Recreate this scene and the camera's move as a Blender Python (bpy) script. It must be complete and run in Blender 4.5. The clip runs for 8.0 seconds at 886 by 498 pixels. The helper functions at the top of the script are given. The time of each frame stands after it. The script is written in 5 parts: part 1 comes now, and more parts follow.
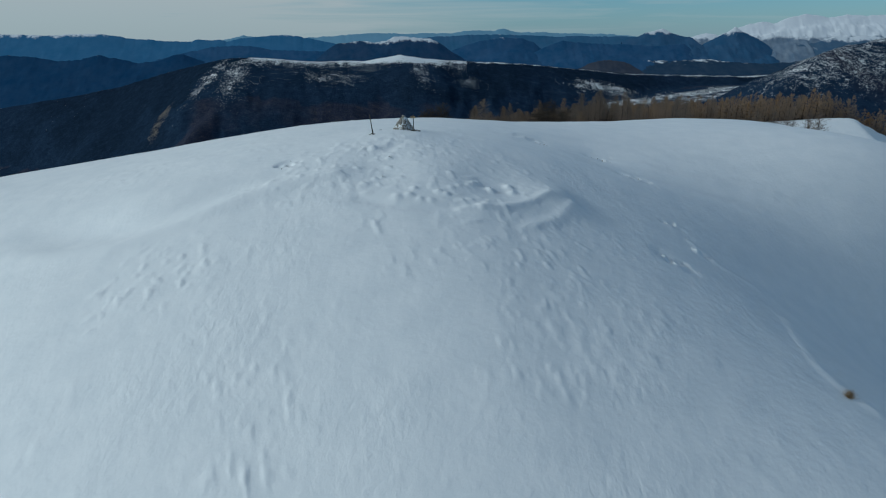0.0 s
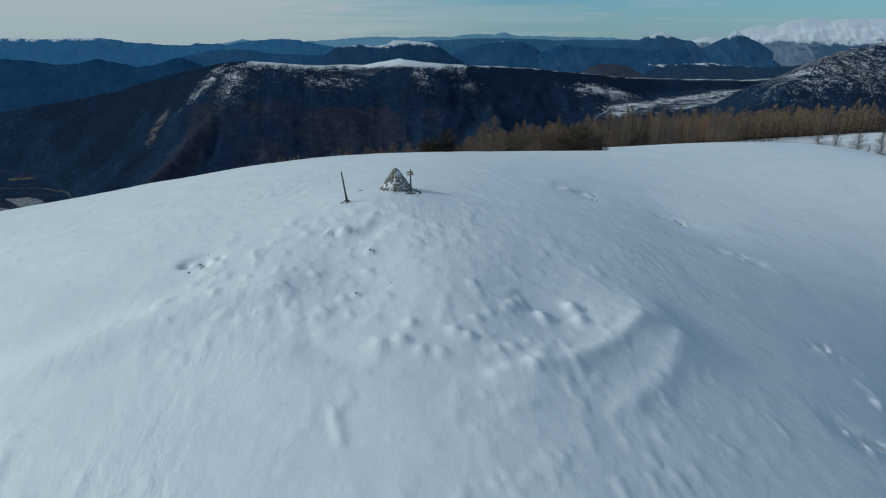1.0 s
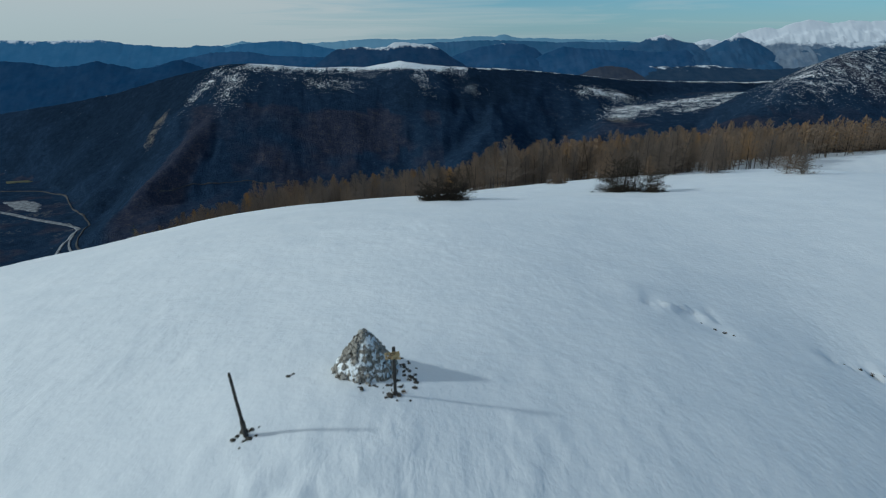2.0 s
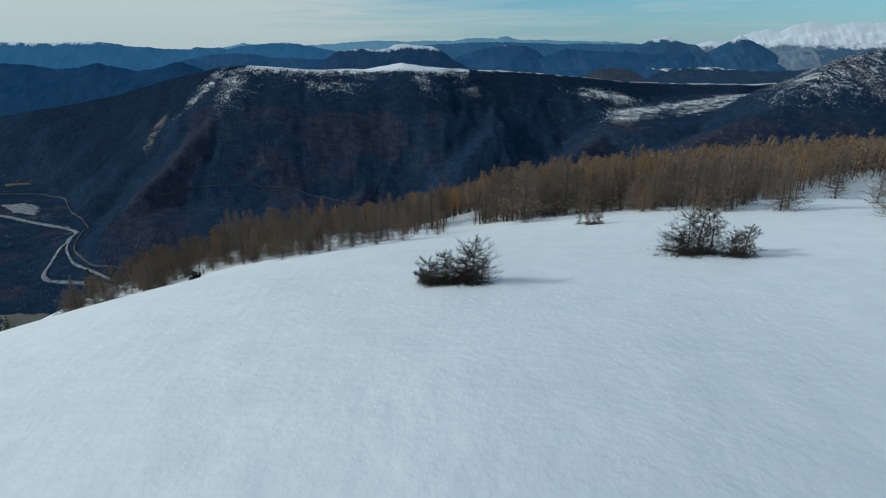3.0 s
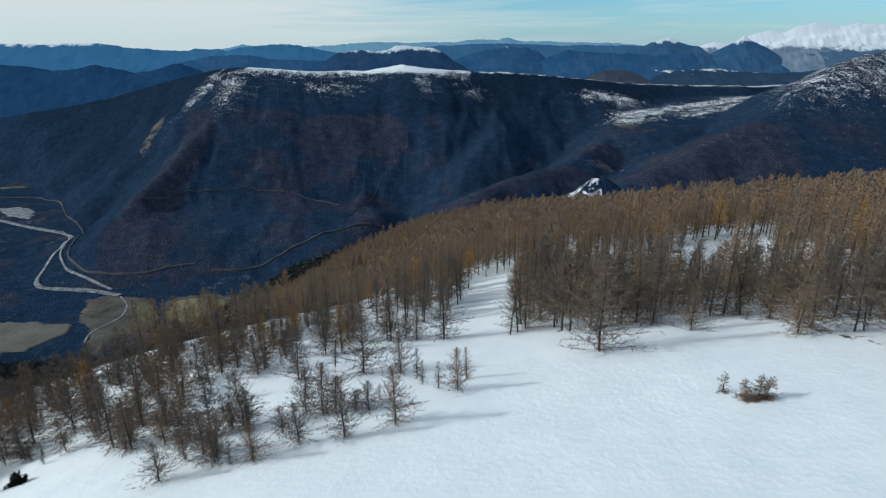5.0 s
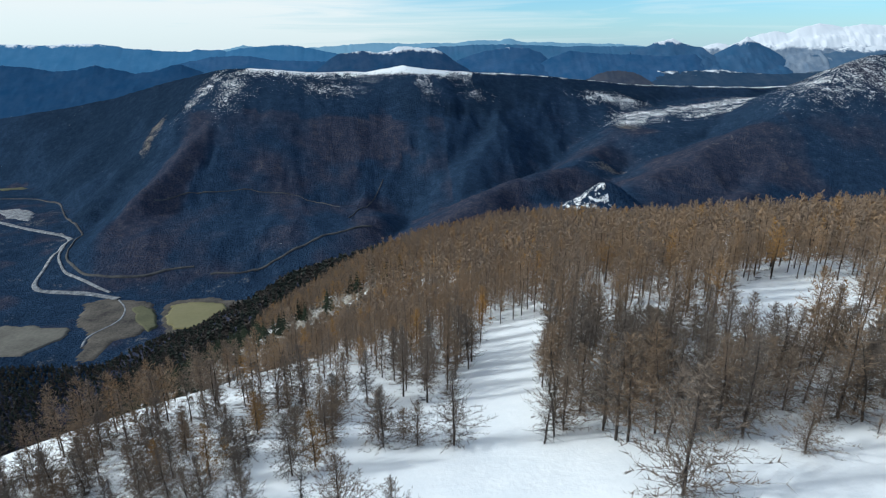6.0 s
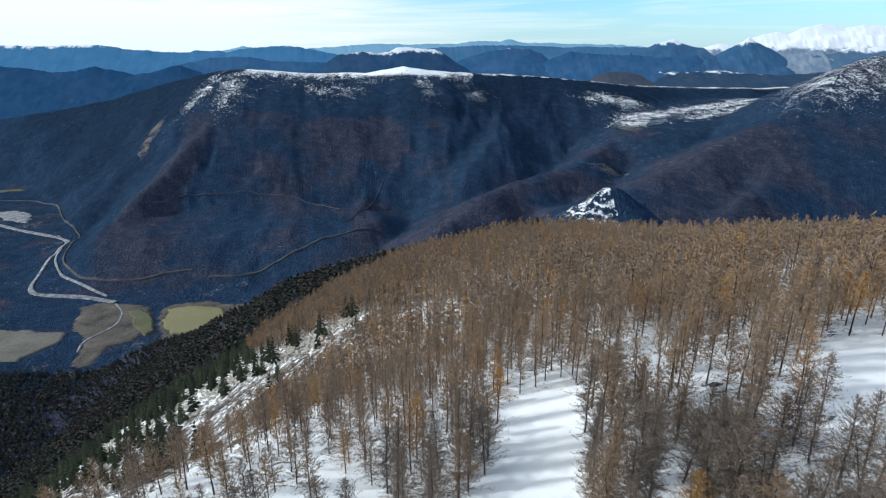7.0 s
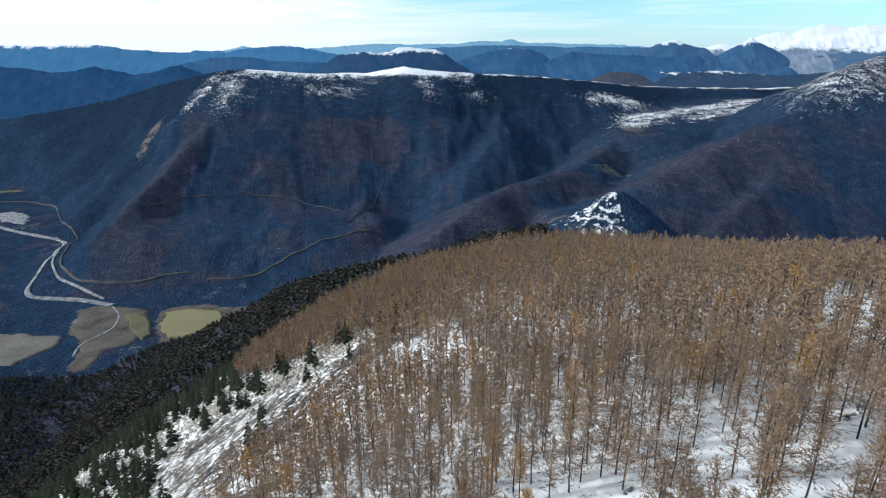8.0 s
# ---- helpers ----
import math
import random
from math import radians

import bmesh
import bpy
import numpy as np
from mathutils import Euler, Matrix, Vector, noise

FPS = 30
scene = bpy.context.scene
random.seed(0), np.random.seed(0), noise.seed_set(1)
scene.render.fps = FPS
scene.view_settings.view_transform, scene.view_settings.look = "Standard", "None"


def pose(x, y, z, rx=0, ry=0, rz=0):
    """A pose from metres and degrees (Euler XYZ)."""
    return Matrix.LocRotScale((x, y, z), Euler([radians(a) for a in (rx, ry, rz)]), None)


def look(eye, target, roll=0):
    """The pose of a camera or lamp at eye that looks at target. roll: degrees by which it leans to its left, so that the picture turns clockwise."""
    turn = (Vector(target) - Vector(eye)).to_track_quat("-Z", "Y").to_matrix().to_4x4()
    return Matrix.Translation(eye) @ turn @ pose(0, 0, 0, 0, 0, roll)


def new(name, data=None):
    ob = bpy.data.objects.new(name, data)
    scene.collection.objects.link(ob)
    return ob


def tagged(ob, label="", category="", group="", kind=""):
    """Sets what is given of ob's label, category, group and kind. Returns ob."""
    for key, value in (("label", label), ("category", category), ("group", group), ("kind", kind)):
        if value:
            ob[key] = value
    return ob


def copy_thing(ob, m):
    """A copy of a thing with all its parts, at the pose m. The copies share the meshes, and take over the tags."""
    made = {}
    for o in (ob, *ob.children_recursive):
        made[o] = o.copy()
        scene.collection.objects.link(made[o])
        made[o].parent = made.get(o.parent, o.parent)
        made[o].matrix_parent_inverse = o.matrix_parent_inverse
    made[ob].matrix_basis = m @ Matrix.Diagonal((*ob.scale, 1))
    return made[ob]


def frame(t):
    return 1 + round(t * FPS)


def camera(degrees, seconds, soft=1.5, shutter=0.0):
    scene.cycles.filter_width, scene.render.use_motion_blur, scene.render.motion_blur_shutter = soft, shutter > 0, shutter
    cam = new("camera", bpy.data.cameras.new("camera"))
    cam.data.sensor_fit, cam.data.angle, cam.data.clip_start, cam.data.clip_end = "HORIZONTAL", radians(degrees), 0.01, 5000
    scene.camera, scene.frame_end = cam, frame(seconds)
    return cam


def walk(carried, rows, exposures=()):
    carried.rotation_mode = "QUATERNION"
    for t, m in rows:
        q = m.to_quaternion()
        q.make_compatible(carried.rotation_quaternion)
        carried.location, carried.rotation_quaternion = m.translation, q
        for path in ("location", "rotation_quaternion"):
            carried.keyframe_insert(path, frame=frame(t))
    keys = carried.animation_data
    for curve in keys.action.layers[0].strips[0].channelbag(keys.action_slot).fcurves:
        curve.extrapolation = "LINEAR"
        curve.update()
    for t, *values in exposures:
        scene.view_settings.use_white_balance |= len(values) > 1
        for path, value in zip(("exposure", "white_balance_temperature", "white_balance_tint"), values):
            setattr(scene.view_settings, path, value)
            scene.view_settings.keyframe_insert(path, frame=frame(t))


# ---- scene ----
# The drone: one lens, a steady glide over the summit and down over the larch wood.
cam = camera(74.5, 8.0, soft=1.15, shutter=0.12)
PATH = [
    (0, (-0.219, -69.248, 10.898), (-0.122, -67.377, 10.2)),
    (0.5, (-0.087, -56.327, 11.035), (0.012, -54.453, 10.343)),
    (1, (0.172, -43.263, 11.327), (0.27, -41.388, 10.639)),
    (1.5, (0.466, -29.899, 11.551), (0.564, -28.023, 10.866)),
    (3, (1.339, 4.659, 12.292), (1.432, 6.538, 11.615)),
    (3.5, (1.313, 15.389, 12.621), (1.406, 17.269, 11.946)),
    (4, (1.273, 26.268, 12.914), (1.366, 28.149, 12.24)),
    (5.5, (1.609, 58.449, 12.908), (1.698, 60.331, 12.235)),
    (6, (1.679, 68.54, 13.141), (1.766, 70.422, 12.47)),
    (6.5, (1.696, 78.762, 13.416), (1.783, 80.645, 12.746)),
    (7, (1.825, 88.986, 13.62), (1.911, 90.869, 12.951)),
    (7.5, (2.065, 99.475, 13.81), (2.149, 101.358, 13.142)),
    (8, (2.304, 109.58, 13.787), (2.388, 111.463, 13.118)),
]
# stops, kelvin and tint: the drone's camera opens up as the dark woods fill its picture
EXPOSURES = [(0, -1.0, 5250, -3), (1.0, -0.89, 5290, -3), (1.5, -0.84, 5310, -3), (3.0, -0.56, 5450, -3), (3.5, -0.48, 5500, -3), (4.2, -0.42, 5520, -2), (5.5, 0.0, 5600, 1), (6.5, 0.3, 5650, 3), (8, 0.47, 5750, 5)]
walk(cam, [(t, look(eye, target, -0.5)) for t, eye, target in PATH], EXPOSURES)

# ---- light ----
SUN_EL, SUN_AZ = radians(26), radians(178)      # low winter sun, square to the flight line
sun_dir = Vector((math.cos(SUN_EL) * math.cos(SUN_AZ), math.cos(SUN_EL) * math.sin(SUN_AZ), math.sin(SUN_EL)))
sun_data = bpy.data.lights.new("sun", "SUN")
sun_data.energy, sun_data.angle, sun_data.color = 3.0, radians(3.0), (1.0, 0.95, 0.88)
sun = new("sun", sun_data)
sun.matrix_world = look((-300, 0, 300), Vector((-300, 0, 300)) - sun_dir)


def nt(tree, kind, ins=None):
    """A node with its inputs (values or sockets) set."""
    n = tree.nodes.new(kind)
    for k, v in (ins or {}).items():
        if isinstance(v, bpy.types.NodeSocket):
            tree.links.new(v, n.inputs[k])
        else:
            n.inputs[k].default_value = v
    return n


def ramp(tree, fac, stops, interp="LINEAR"):
    n = nt(tree, "ShaderNodeValToRGB", {"Fac": fac})
    n.color_ramp.interpolation = interp
    els = n.color_ramp.elements
    while len(els) < len(stops):
        els.new(0.5)
    for e, (p, c) in zip(els, stops):
        e.position, e.color = p, (c if len(c) == 4 else (*c, 1)) if isinstance(c, tuple) else (c, c, c, 1)
    return n.outputs["Color"]


def mixc(tree, fac, a, b, blend="MIX"):
    n = tree.nodes.new("ShaderNodeMix")
    n.data_type, n.blend_type = "RGBA", blend
    for sock, v in ((n.inputs[0], fac), (n.inputs[6], a), (n.inputs[7], b)):
        if isinstance(v, bpy.types.NodeSocket):
            tree.links.new(v, sock)
        else:
            sock.default_value = (*v, 1) if isinstance(v, tuple) and len(v) == 3 else v
    return n.outputs[2]


def mathn(tree, op, a, b=0.0, clamp=False):
    n = nt(tree, "ShaderNodeMath", {0: a, 1: b})
    n.operation, n.use_clamp = op, clamp
    return n.outputs[0]


def noise_node(tree, vec, scale, detail=4.0, rough=0.55, dist=0.0):
    return nt(tree, "ShaderNodeTexNoise", {"Vector": vec, "Scale": scale, "Detail": detail, "Roughness": rough, "Distortion": dist}).outputs[0]


# Sky: clear blue with thin streaked cirrus, thicker towards the sun side.
world = bpy.data.worlds.new("world")
scene.world = world
world.use_nodes = True
wt = world.node_tree
wt.nodes.clear()
sky = nt(wt, "ShaderNodeTexSky")
sky.sky_type, sky.sun_disc, sky.sun_elevation, sky.sun_rotation = "NISHITA", False, SUN_EL, math.pi / 2 - SUN_AZ
sky.altitude, sky.air_density, sky.dust_density, sky.ozone_density = 1600.0, 1.0, 0.3, 2.0
geo = nt(wt, "ShaderNodeTexCoord").outputs["Generated"]
flat = nt(wt, "ShaderNodeMapping", {"Vector": geo, "Rotation": (0, radians(2), radians(8)), "Scale": (1.0, 1.0, 22.0)}).outputs[0]
streak = noise_node(wt, flat, 2.6, 7.0, 0.6, 0.6)
sep = nt(wt, "ShaderNodeSeparateXYZ", {"Vector": geo})
side = nt(wt, "ShaderNodeMapRange", {"Value": sep.outputs["X"], "From Min": 0.30, "From Max": -0.45, "To Min": 0.02, "To Max": 0.62}).outputs[0]
veil = nt(wt, "ShaderNodeMapRange", {"Value": mathn(wt, "ADD", streak, side), "From Min": 0.50, "From Max": 0.95}).outputs[0]
up = nt(wt, "ShaderNodeMapRange", {"Value": sep.outputs["Z"], "From Min": 0.0, "From Max": 0.05}).outputs[0]
cloud = mathn(wt, "MULTIPLY", veil, mathn(wt, "ADD", mathn(wt, "MULTIPLY", up, 0.25), 0.7), True)
clear = mixc(wt, 1.0, sky.outputs[0], (0.68, 1.0, 1.13), "MULTIPLY")
haze = nt(wt, "ShaderNodeMapRange", {"Value": sep.outputs["Z"], "From Min": -0.02, "From Max": 0.09, "To Min": 0.85, "To Max": 0.0}).outputs[0]
low = mixc(wt, haze, clear, (4.1, 4.9, 5.3))
col = mixc(wt, cloud, low, (7.7, 7.35, 6.8))
bg = nt(wt, "ShaderNodeBackground", {"Color": col, "Strength": 0.11})
wt.links.new(bg.outputs[0], nt(wt, "ShaderNodeOutputWorld").inputs[0])

# ---- the lie of the land ----
KP = (-90, -45, -15, 0, 20, 45, 75, 105, 130, 160, 200, 250, 320, 400)
CREST = (-28.32, -16.45, -8.53, -3.06, -0.85, -7.25, -14.71, -22.97, -31.33, -39.79, -54.48, -67.85, -84.31, -104)
KS = (-60, -15, 15, 50, 90, 130, 200, 320)
RIGHT_FALL = (-0.069, -0.311, -0.24, -0.021, 0.065, 0.126, 0.348, 0.196)
LEFT_FALL = (-0.22, -0.062, -0.044, 0.021, -0.041, 0.101, -0.361, -0.283)
LEFT_STEEP = (-0.289, -0.37, -0.162, -0.368, -0.304, -0.398, -0.268, -0.339)
RIGHT_STEEP = (-0.016, -0.453, 0.223, -0.007, -0.033, -0.091, -0.3, -0.051)


def glide(knots, values, y):
    """A smooth curve through the knots."""
    k, v = np.asarray(knots, float), np.asarray(values, float)
    y = np.clip(y, k[0], k[-1])
    d = np.diff(v) / np.diff(k)
    m = np.concatenate([d[:1], (d[:-1] + d[1:]) / 2, d[-1:]])
    i = np.clip(np.searchsorted(k, y) - 1, 0, len(k) - 2)
    h = k[i + 1] - k[i]
    u = (y - k[i]) / h
    return (v[i] * (1 + 2 * u) * (1 - u) ** 2 + h * m[i] * u * (1 - u) ** 2
            + v[i + 1] * u * u * (3 - 2 * u) + h * m[i + 1] * u * u * (u - 1))


def soft(a, w):
    """A kink at zero, rounded over about w metres."""
    return 0.5 * (a + np.sqrt(a * a + w * w)) - 0.5 * w


def soft0(a, w):
    """Zero below, a above, rounded over about w metres."""
    return w * np.logaddexp(0, a / w)


def hash2(ix, iy, seed):
    h = (ix.astype(np.int64) * 374761393 + iy.astype(np.int64) * 668265263 + seed * 974634761) & 0x7FFFFFFF
    h = ((h ^ (h >> 13)) * 1274126177) & 0x7FFFFFFF
    return ((h ^ (h >> 16)) & 0xFFFF) / 65535.0


def vnoise(x, y, seed=0):
    """Value noise from 0 to 1 with cells of one unit."""
    ix, iy = np.floor(x), np.floor(y)
    u, v = x - ix, y - iy
    u, v = u * u * u * (u * (u * 6 - 15) + 10), v * v * v * (v * (v * 6 - 15) + 10)
    a, b = hash2(ix, iy, seed), hash2(ix + 1, iy, seed)
    c, d = hash2(ix, iy + 1, seed), hash2(ix + 1, iy + 1, seed)
    return (a * (1 - u) + b * u) * (1 - v) + (c * (1 - u) + d * u) * v


def fbm(x, y, size, octaves=4, seed=0, ridged=False, gain=0.5):
    total, amp, norm = 0.0, 1.0, 0.0
    c, s = math.cos(0.6), math.sin(0.6)
    x, y = x / size, y / size
    for i in range(octaves):
        n = vnoise(x, y, seed + i * 17)
        total = total + amp * (1 - np.abs(2 * n - 1) if ridged else n)
        norm += amp
        amp *= gain
        x, y = (c * x - s * y) * 2.03 + 11.3, (s * x + c * y) * 2.03 + 5.7
    return total / norm


def smax(a, b, k):
    d = np.clip(0.5 + 0.5 * (a - b) / k, 0, 1)
    return b + (a - b) * d + k * d * (1 - d)


def along(x, y, line):
    """Distance from a polyline of (x, y, z) and its height at the nearest place."""
    best, zc = np.full(x.shape, 1e9), np.zeros(x.shape)
    for (ax, ay, az), (bx, by, bz) in zip(line, line[1:]):
        dx, dy = bx - ax, by - ay
        u = np.clip(((x - ax) * dx + (y - ay) * dy) / (dx * dx + dy * dy), 0, 1)
        d = np.hypot(x - ax - u * dx, y - ay - u * dy)
        near = d < best
        best, zc = np.where(near, d, best), np.where(near, az + u * (bz - az), zc)
    return best, zc


def ridge(x, y, line, slope, width=0.0, rounding=30.0):
    d, zc = along(x, y, line)
    return zc - slope * soft(np.maximum(d - width, 0), rounding)


VALLEY = -690.0
OPPOSITE = [(-3167, 3950, -493), (-2776, 3900, -446), (-2392, 3850, -391), (-1991, 3750, -332), (-1670, 3650, -269), (-1343, 3500, -187), (-1192, 3430, -155), (-983, 3350, -113), (-853, 3300, -110),
            (-515, 3350, -138), (-251, 3400, -142), (-53, 3450, -112), (213, 3500, -148), (546, 3600, -165), (903, 3700, -199), (1285, 3800, -243),
            (1615, 3900, -267), (2288, 4100, -300), (3000, 4200, -300)]
SPUR_A = [(-852, 3300, -112), (-864, 3050, -243), (-912, 2780, -325), (-947, 2610, -373), (-980, 2450, -454), (-1009, 2280, -525), (-1043, 2130, -578), (-1098, 2030, -620), (-1108, 1960, -650)]
SPUR_D = [(-1040, 3250, -150), (-1090, 3000, -330), (-1180, 2800, -430), (-1290, 2600, -560), (-1350, 2450, -660)]
SPUR_B = [(-60, 3300, -200), (-116, 2600, -560), (-211, 2250, -615), (-280, 2100, -639)]
SPUR_C = [(500, 3400, -250), (378, 2800, -415), (212, 2400, -534), (150, 2250, -600)]
TERRACE = [(-900, 2130, -590), (-685, 2180, -582), (-487, 2190, -588), (-310, 2150, -600)]
EAST = [(3200, 3250, 60), (2266, 2950, -67), (2056, 2800, -106), (1883, 2680, -136), (1713, 2560, -196), (1576, 2460, -260), (1332, 2330, -303), (1159, 2220, -348), (992, 2080, -389),
        (843, 1960, -406), (678, 1820, -415), (551, 1650, -440), (470, 1480, -560)]
EAST_SPUR = [(1576, 2460, -260), (1360, 2150, -393), (1055, 1850, -460), (803, 1600, -520)]
GORGE = [(1419, 3250, -374), (1125, 3000, -388), (960, 2800, -419), (780, 2550, -442), (630, 2350, -460), (475, 2250, -469), (352, 2150, -478), (232, 2000, -482), (109, 1850, -518), (18, 1700, -540)]
SHELF = [(1180, 2900, -392), (1400, 3250, -368), (1950, 3480, -318)]
KNOLL = [(20, 560, -205), (84, 680, -184), (160, 715, -180), (205, 738, -164)]
KNOLL_TOP = [(205, 738, -163), (228, 750, -149), (238, 752, -151)]
FLANK = [(7, 600, -176), (-26, 650, -198), (-180, 900, -322), (-293, 1000, -412), (-520, 1250, -600)]


def hill(x, y):
    """The snow hill and the wooded shoulder below it."""
    z = glide(KP, CREST, y)
    z = z + glide(KS, RIGHT_FALL, y) * soft(x - 3, 8) + glide(KS, LEFT_FALL, y) * soft(3 - x, 8)
    z = z + glide(KS, LEFT_STEEP, y) * soft(-22 - x, 20) + glide(KS, RIGHT_STEEP, y) * soft(x - 35, 20)
    z = z - 0.55 * np.maximum(y - 400, 0) - 0.5 * np.maximum(x - 170, 0) - 0.12 * np.maximum(-160 - x, 0) - 0.25 * np.maximum(-90 - y, 0)
    z = z - 0.42 * soft0(x - 77 - np.clip((y - 30) * 0.3, 0, 12), 7) * np.clip((150 - y) / 60, 0, 1)
    z = z - 0.35 * soft0(-74 - x, 12) * np.clip((280 - y) / 80, 0, 1) + 0.13 * soft0(-45 - x, 6) * np.clip((60 - y) / 30, 0, 1)
    z = z - 0.20 * soft0(x - 80, 14) * np.clip((y - 220) / 100, 0, 1.3)
    z = z - 0.8 * np.exp(-((x - 28) / 22) ** 2 - ((y - 60) / 16) ** 2)
    return z


def land(x, y, sides=False):
    """Height of the whole land; with sides, the heights of the two flanks of the valley alone."""
    wx = x + 160 * (fbm(x, y, 520, 4, 13) - 0.5)
    wy = y + 160 * (fbm(x, y, 520, 4, 14) - 0.5)
    gully = fbm(wx, wy * 0.45, 300, 5, 3, True) - 0.55
    small = fbm(x, y, 70, 4, 9) - 0.5
    d, zc = along(x, y, OPPOSITE)
    away = np.clip(d / 400, 0.0, 1)
    dw, zw = along(wx, wy, OPPOSITE)
    d, zc = d * (1 - away) + dw * away, zc * (1 - away) + zw * away
    front = np.where(y > 0, zc - (0.50 + 0.22 * np.clip((-1080 - x) / 350, 0, 1)) * soft(np.maximum(d - 40, 0), 60), -900)
    qx, qy = x + 0.4 * (wx - x), y + 0.4 * (wy - y)
    opp = smax(front, ridge(qx, qy, SPUR_A, 0.62, 0, 20), 14)
    opp = smax(opp, ridge(wx, wy, SPUR_D, 0.55, 0, 20), 20)
    opp = smax(opp, ridge(wx, wy, SPUR_B, 0.50), 20)
    opp = smax(opp, ridge(wx, wy, SPUR_C, 0.50), 20)
    opp = smax(opp, ridge(qx, qy, TERRACE, 0.45, 175), 12)
    opp = opp + gully * away * 62 * np.clip((opp + 700) / 160, 0.05, 1) + small * 9
    east = smax(ridge(qx, qy, EAST, 0.46, 6), ridge(qx, qy, EAST_SPUR, 0.5), 16) + gully * 34 + small * 12
    east = smax(east, ridge(qx, qy, GORGE, 0.55, 10) + gully * 22 + small * 10, 10)
    shelf = ridge(wx, wy, SHELF, 0.6, 230) + small * 16
    own = smax(ridge(x, y, KNOLL, 0.60, 8, 14), ridge(x, y, FLANK, 0.5, 20), 12) + gully * 8 + small * 9
    own = smax(own, ridge(x, y, KNOLL_TOP, 0.78, 2, 8) + small * 5, 5)
    if sides:
        return opp, np.maximum(east, shelf), east
    z = smax(smax(opp, east, 12), shelf, 12)
    z = smax(z, np.full(x.shape, VALLEY) + (fbm(x, y, 160, 3, 5) - 0.5) * 5, 18)
    far_off = np.hypot(x - 20, y - 80)
    rough = np.clip((far_off - 260) / 200, 0, 1)
    near = hill(x, y) + rough * small * 10
    return smax(smax(z, own, 10), near, 8)


def relief(x, y):
    """Drifts, crust and small wind-cut lumps of the snow on the open hill."""
    u, v = x * 0.96 + y * 0.28, -x * 0.28 + y * 0.96
    z = 0.30 * (fbm(x, y, 15.0, 3, 21) - 0.5) + 0.09 * (fbm(u, v * 0.75, 3.2, 3, 22) - 0.5)
    patch = np.clip((fbm(x, y, 11.0, 3, 31) - 0.40) * 4.5, 0.12, 1)
    lumps = np.clip(fbm(u, v * 0.7, 0.62, 2, 33) - 0.55, 0, 1) + 0.3 * np.clip(fbm(u, v * 0.8, 1.3, 2, 34) - 0.55, 0, 1)
    return z + 0.34 * lumps * patch * np.clip(1.0 - x / 30, 0.25, 1.2) * np.clip((14 - y) / 24, 0.25, 1)


# Snow-covered stones, each a small rounded mound: x, y, radius, height.
MOUNDS = [(-0.1, -15.8, 0.55, 0.22), (5.7, -13.3, 0.6, 0.28), (9.3, -12.7, 0.6, 0.36), (7.4, -13.8, 0.6, 0.3), (9.5, -13.8, 0.55, 0.28),
          (-3.2, -13.0, 0.35, 0.15), (-2.6, -8.9, 0.5, 0.2), (2.2, -16.3, 0.6, 0.25), (2.9, -16.7, 0.5, 0.25), (3.4, -15.2, 0.45, 0.15),
          (-1.7, -17.3, 0.8, 0.22), (-0.6, -17.1, 0.7, 0.25), (4.3, -17.4, 0.5, 0.15), (5.2, -17.1, 0.45, 0.15), (1.4, -17.8, 0.5, 0.15), (0.4, -17.7, 0.5, 0.18),
          (-4.6, -16.3, 0.8, 0.12), (6.1, -16.4, 0.4, 0.12)]
# Broad swells and hollows of the snow: x, y, radius, height.
SWELLS = [(-2.6, -0.4, 5.0, 0.52), (-3, -11.2, 3.6, -0.4), (7.5, -13, 3.4, -0.4), (26, 10, 6, -0.55), (14.4, -13, 3.2, 0.5), (17.6, 11.2, 3, -0.2)]
# Drifts: polylines with height and width.
DRIFTS = [([(5.5, -18.6, 0), (8.0, -17.4, 0), (11.0, -15.3, 0), (14.7, -11.9, 0)], 0.17, 1.2),
          ([(4.0, -18.9, 0), (8.0, -17.6, 0), (11.0, -15.5, 0), (13.5, -13.0, 0)], 0.16, 0.45),
          ([(10.3, -19.9, 0), (13.4, -17.3, 0), (15.9, -13.8, 0)], 0.18, 0.7),
          ([(-40, -13.5, 0), (-34, -16.2, 0), (-28, -17.6, 0), (-21.6, -16.4, 0), (-14, -13.5, 0), (-8, -12.0, 0)], 0.30, 1.3),
          ([(35.5, -21.0, 0), (34.2, -25.0, 0), (33.2, -28.5, 0), (33.4, -31.0, 0), (34.8, -33.6, 0)], 0.15, 0.7),
          ([(29.5, -12.0, 0), (31.5, -14.5, 0), (34.8, -15.6, 0)], 0.12, 0.5),
          ([(14, 14.6, 0), (16.5, 12.3, 0), (18.5, 10.4, 0)], 0.15, 1.2),
          ([(23.5, 9.6, 0), (27.0, 9.2, 0), (32, 9.5, 0)], 0.15, 1.3)]
DIPS = [((-5.0, -17.2, 0), (-2.0, -18.6, 0), (1.8, -19.0, 0), (5.0, -18.4, 0)),
        ((15.1, 13.4, 0), (16.4, 12.4, 0), (17.9, 10.6, 0)), ((24.4, 9.9, 0), (26.6, 9.0, 0)), ((26.4, 2.1, 0), (28.9, 1.5, 0)), ((23.8, -17.1, 0), (26.3, -18.5, 0))]
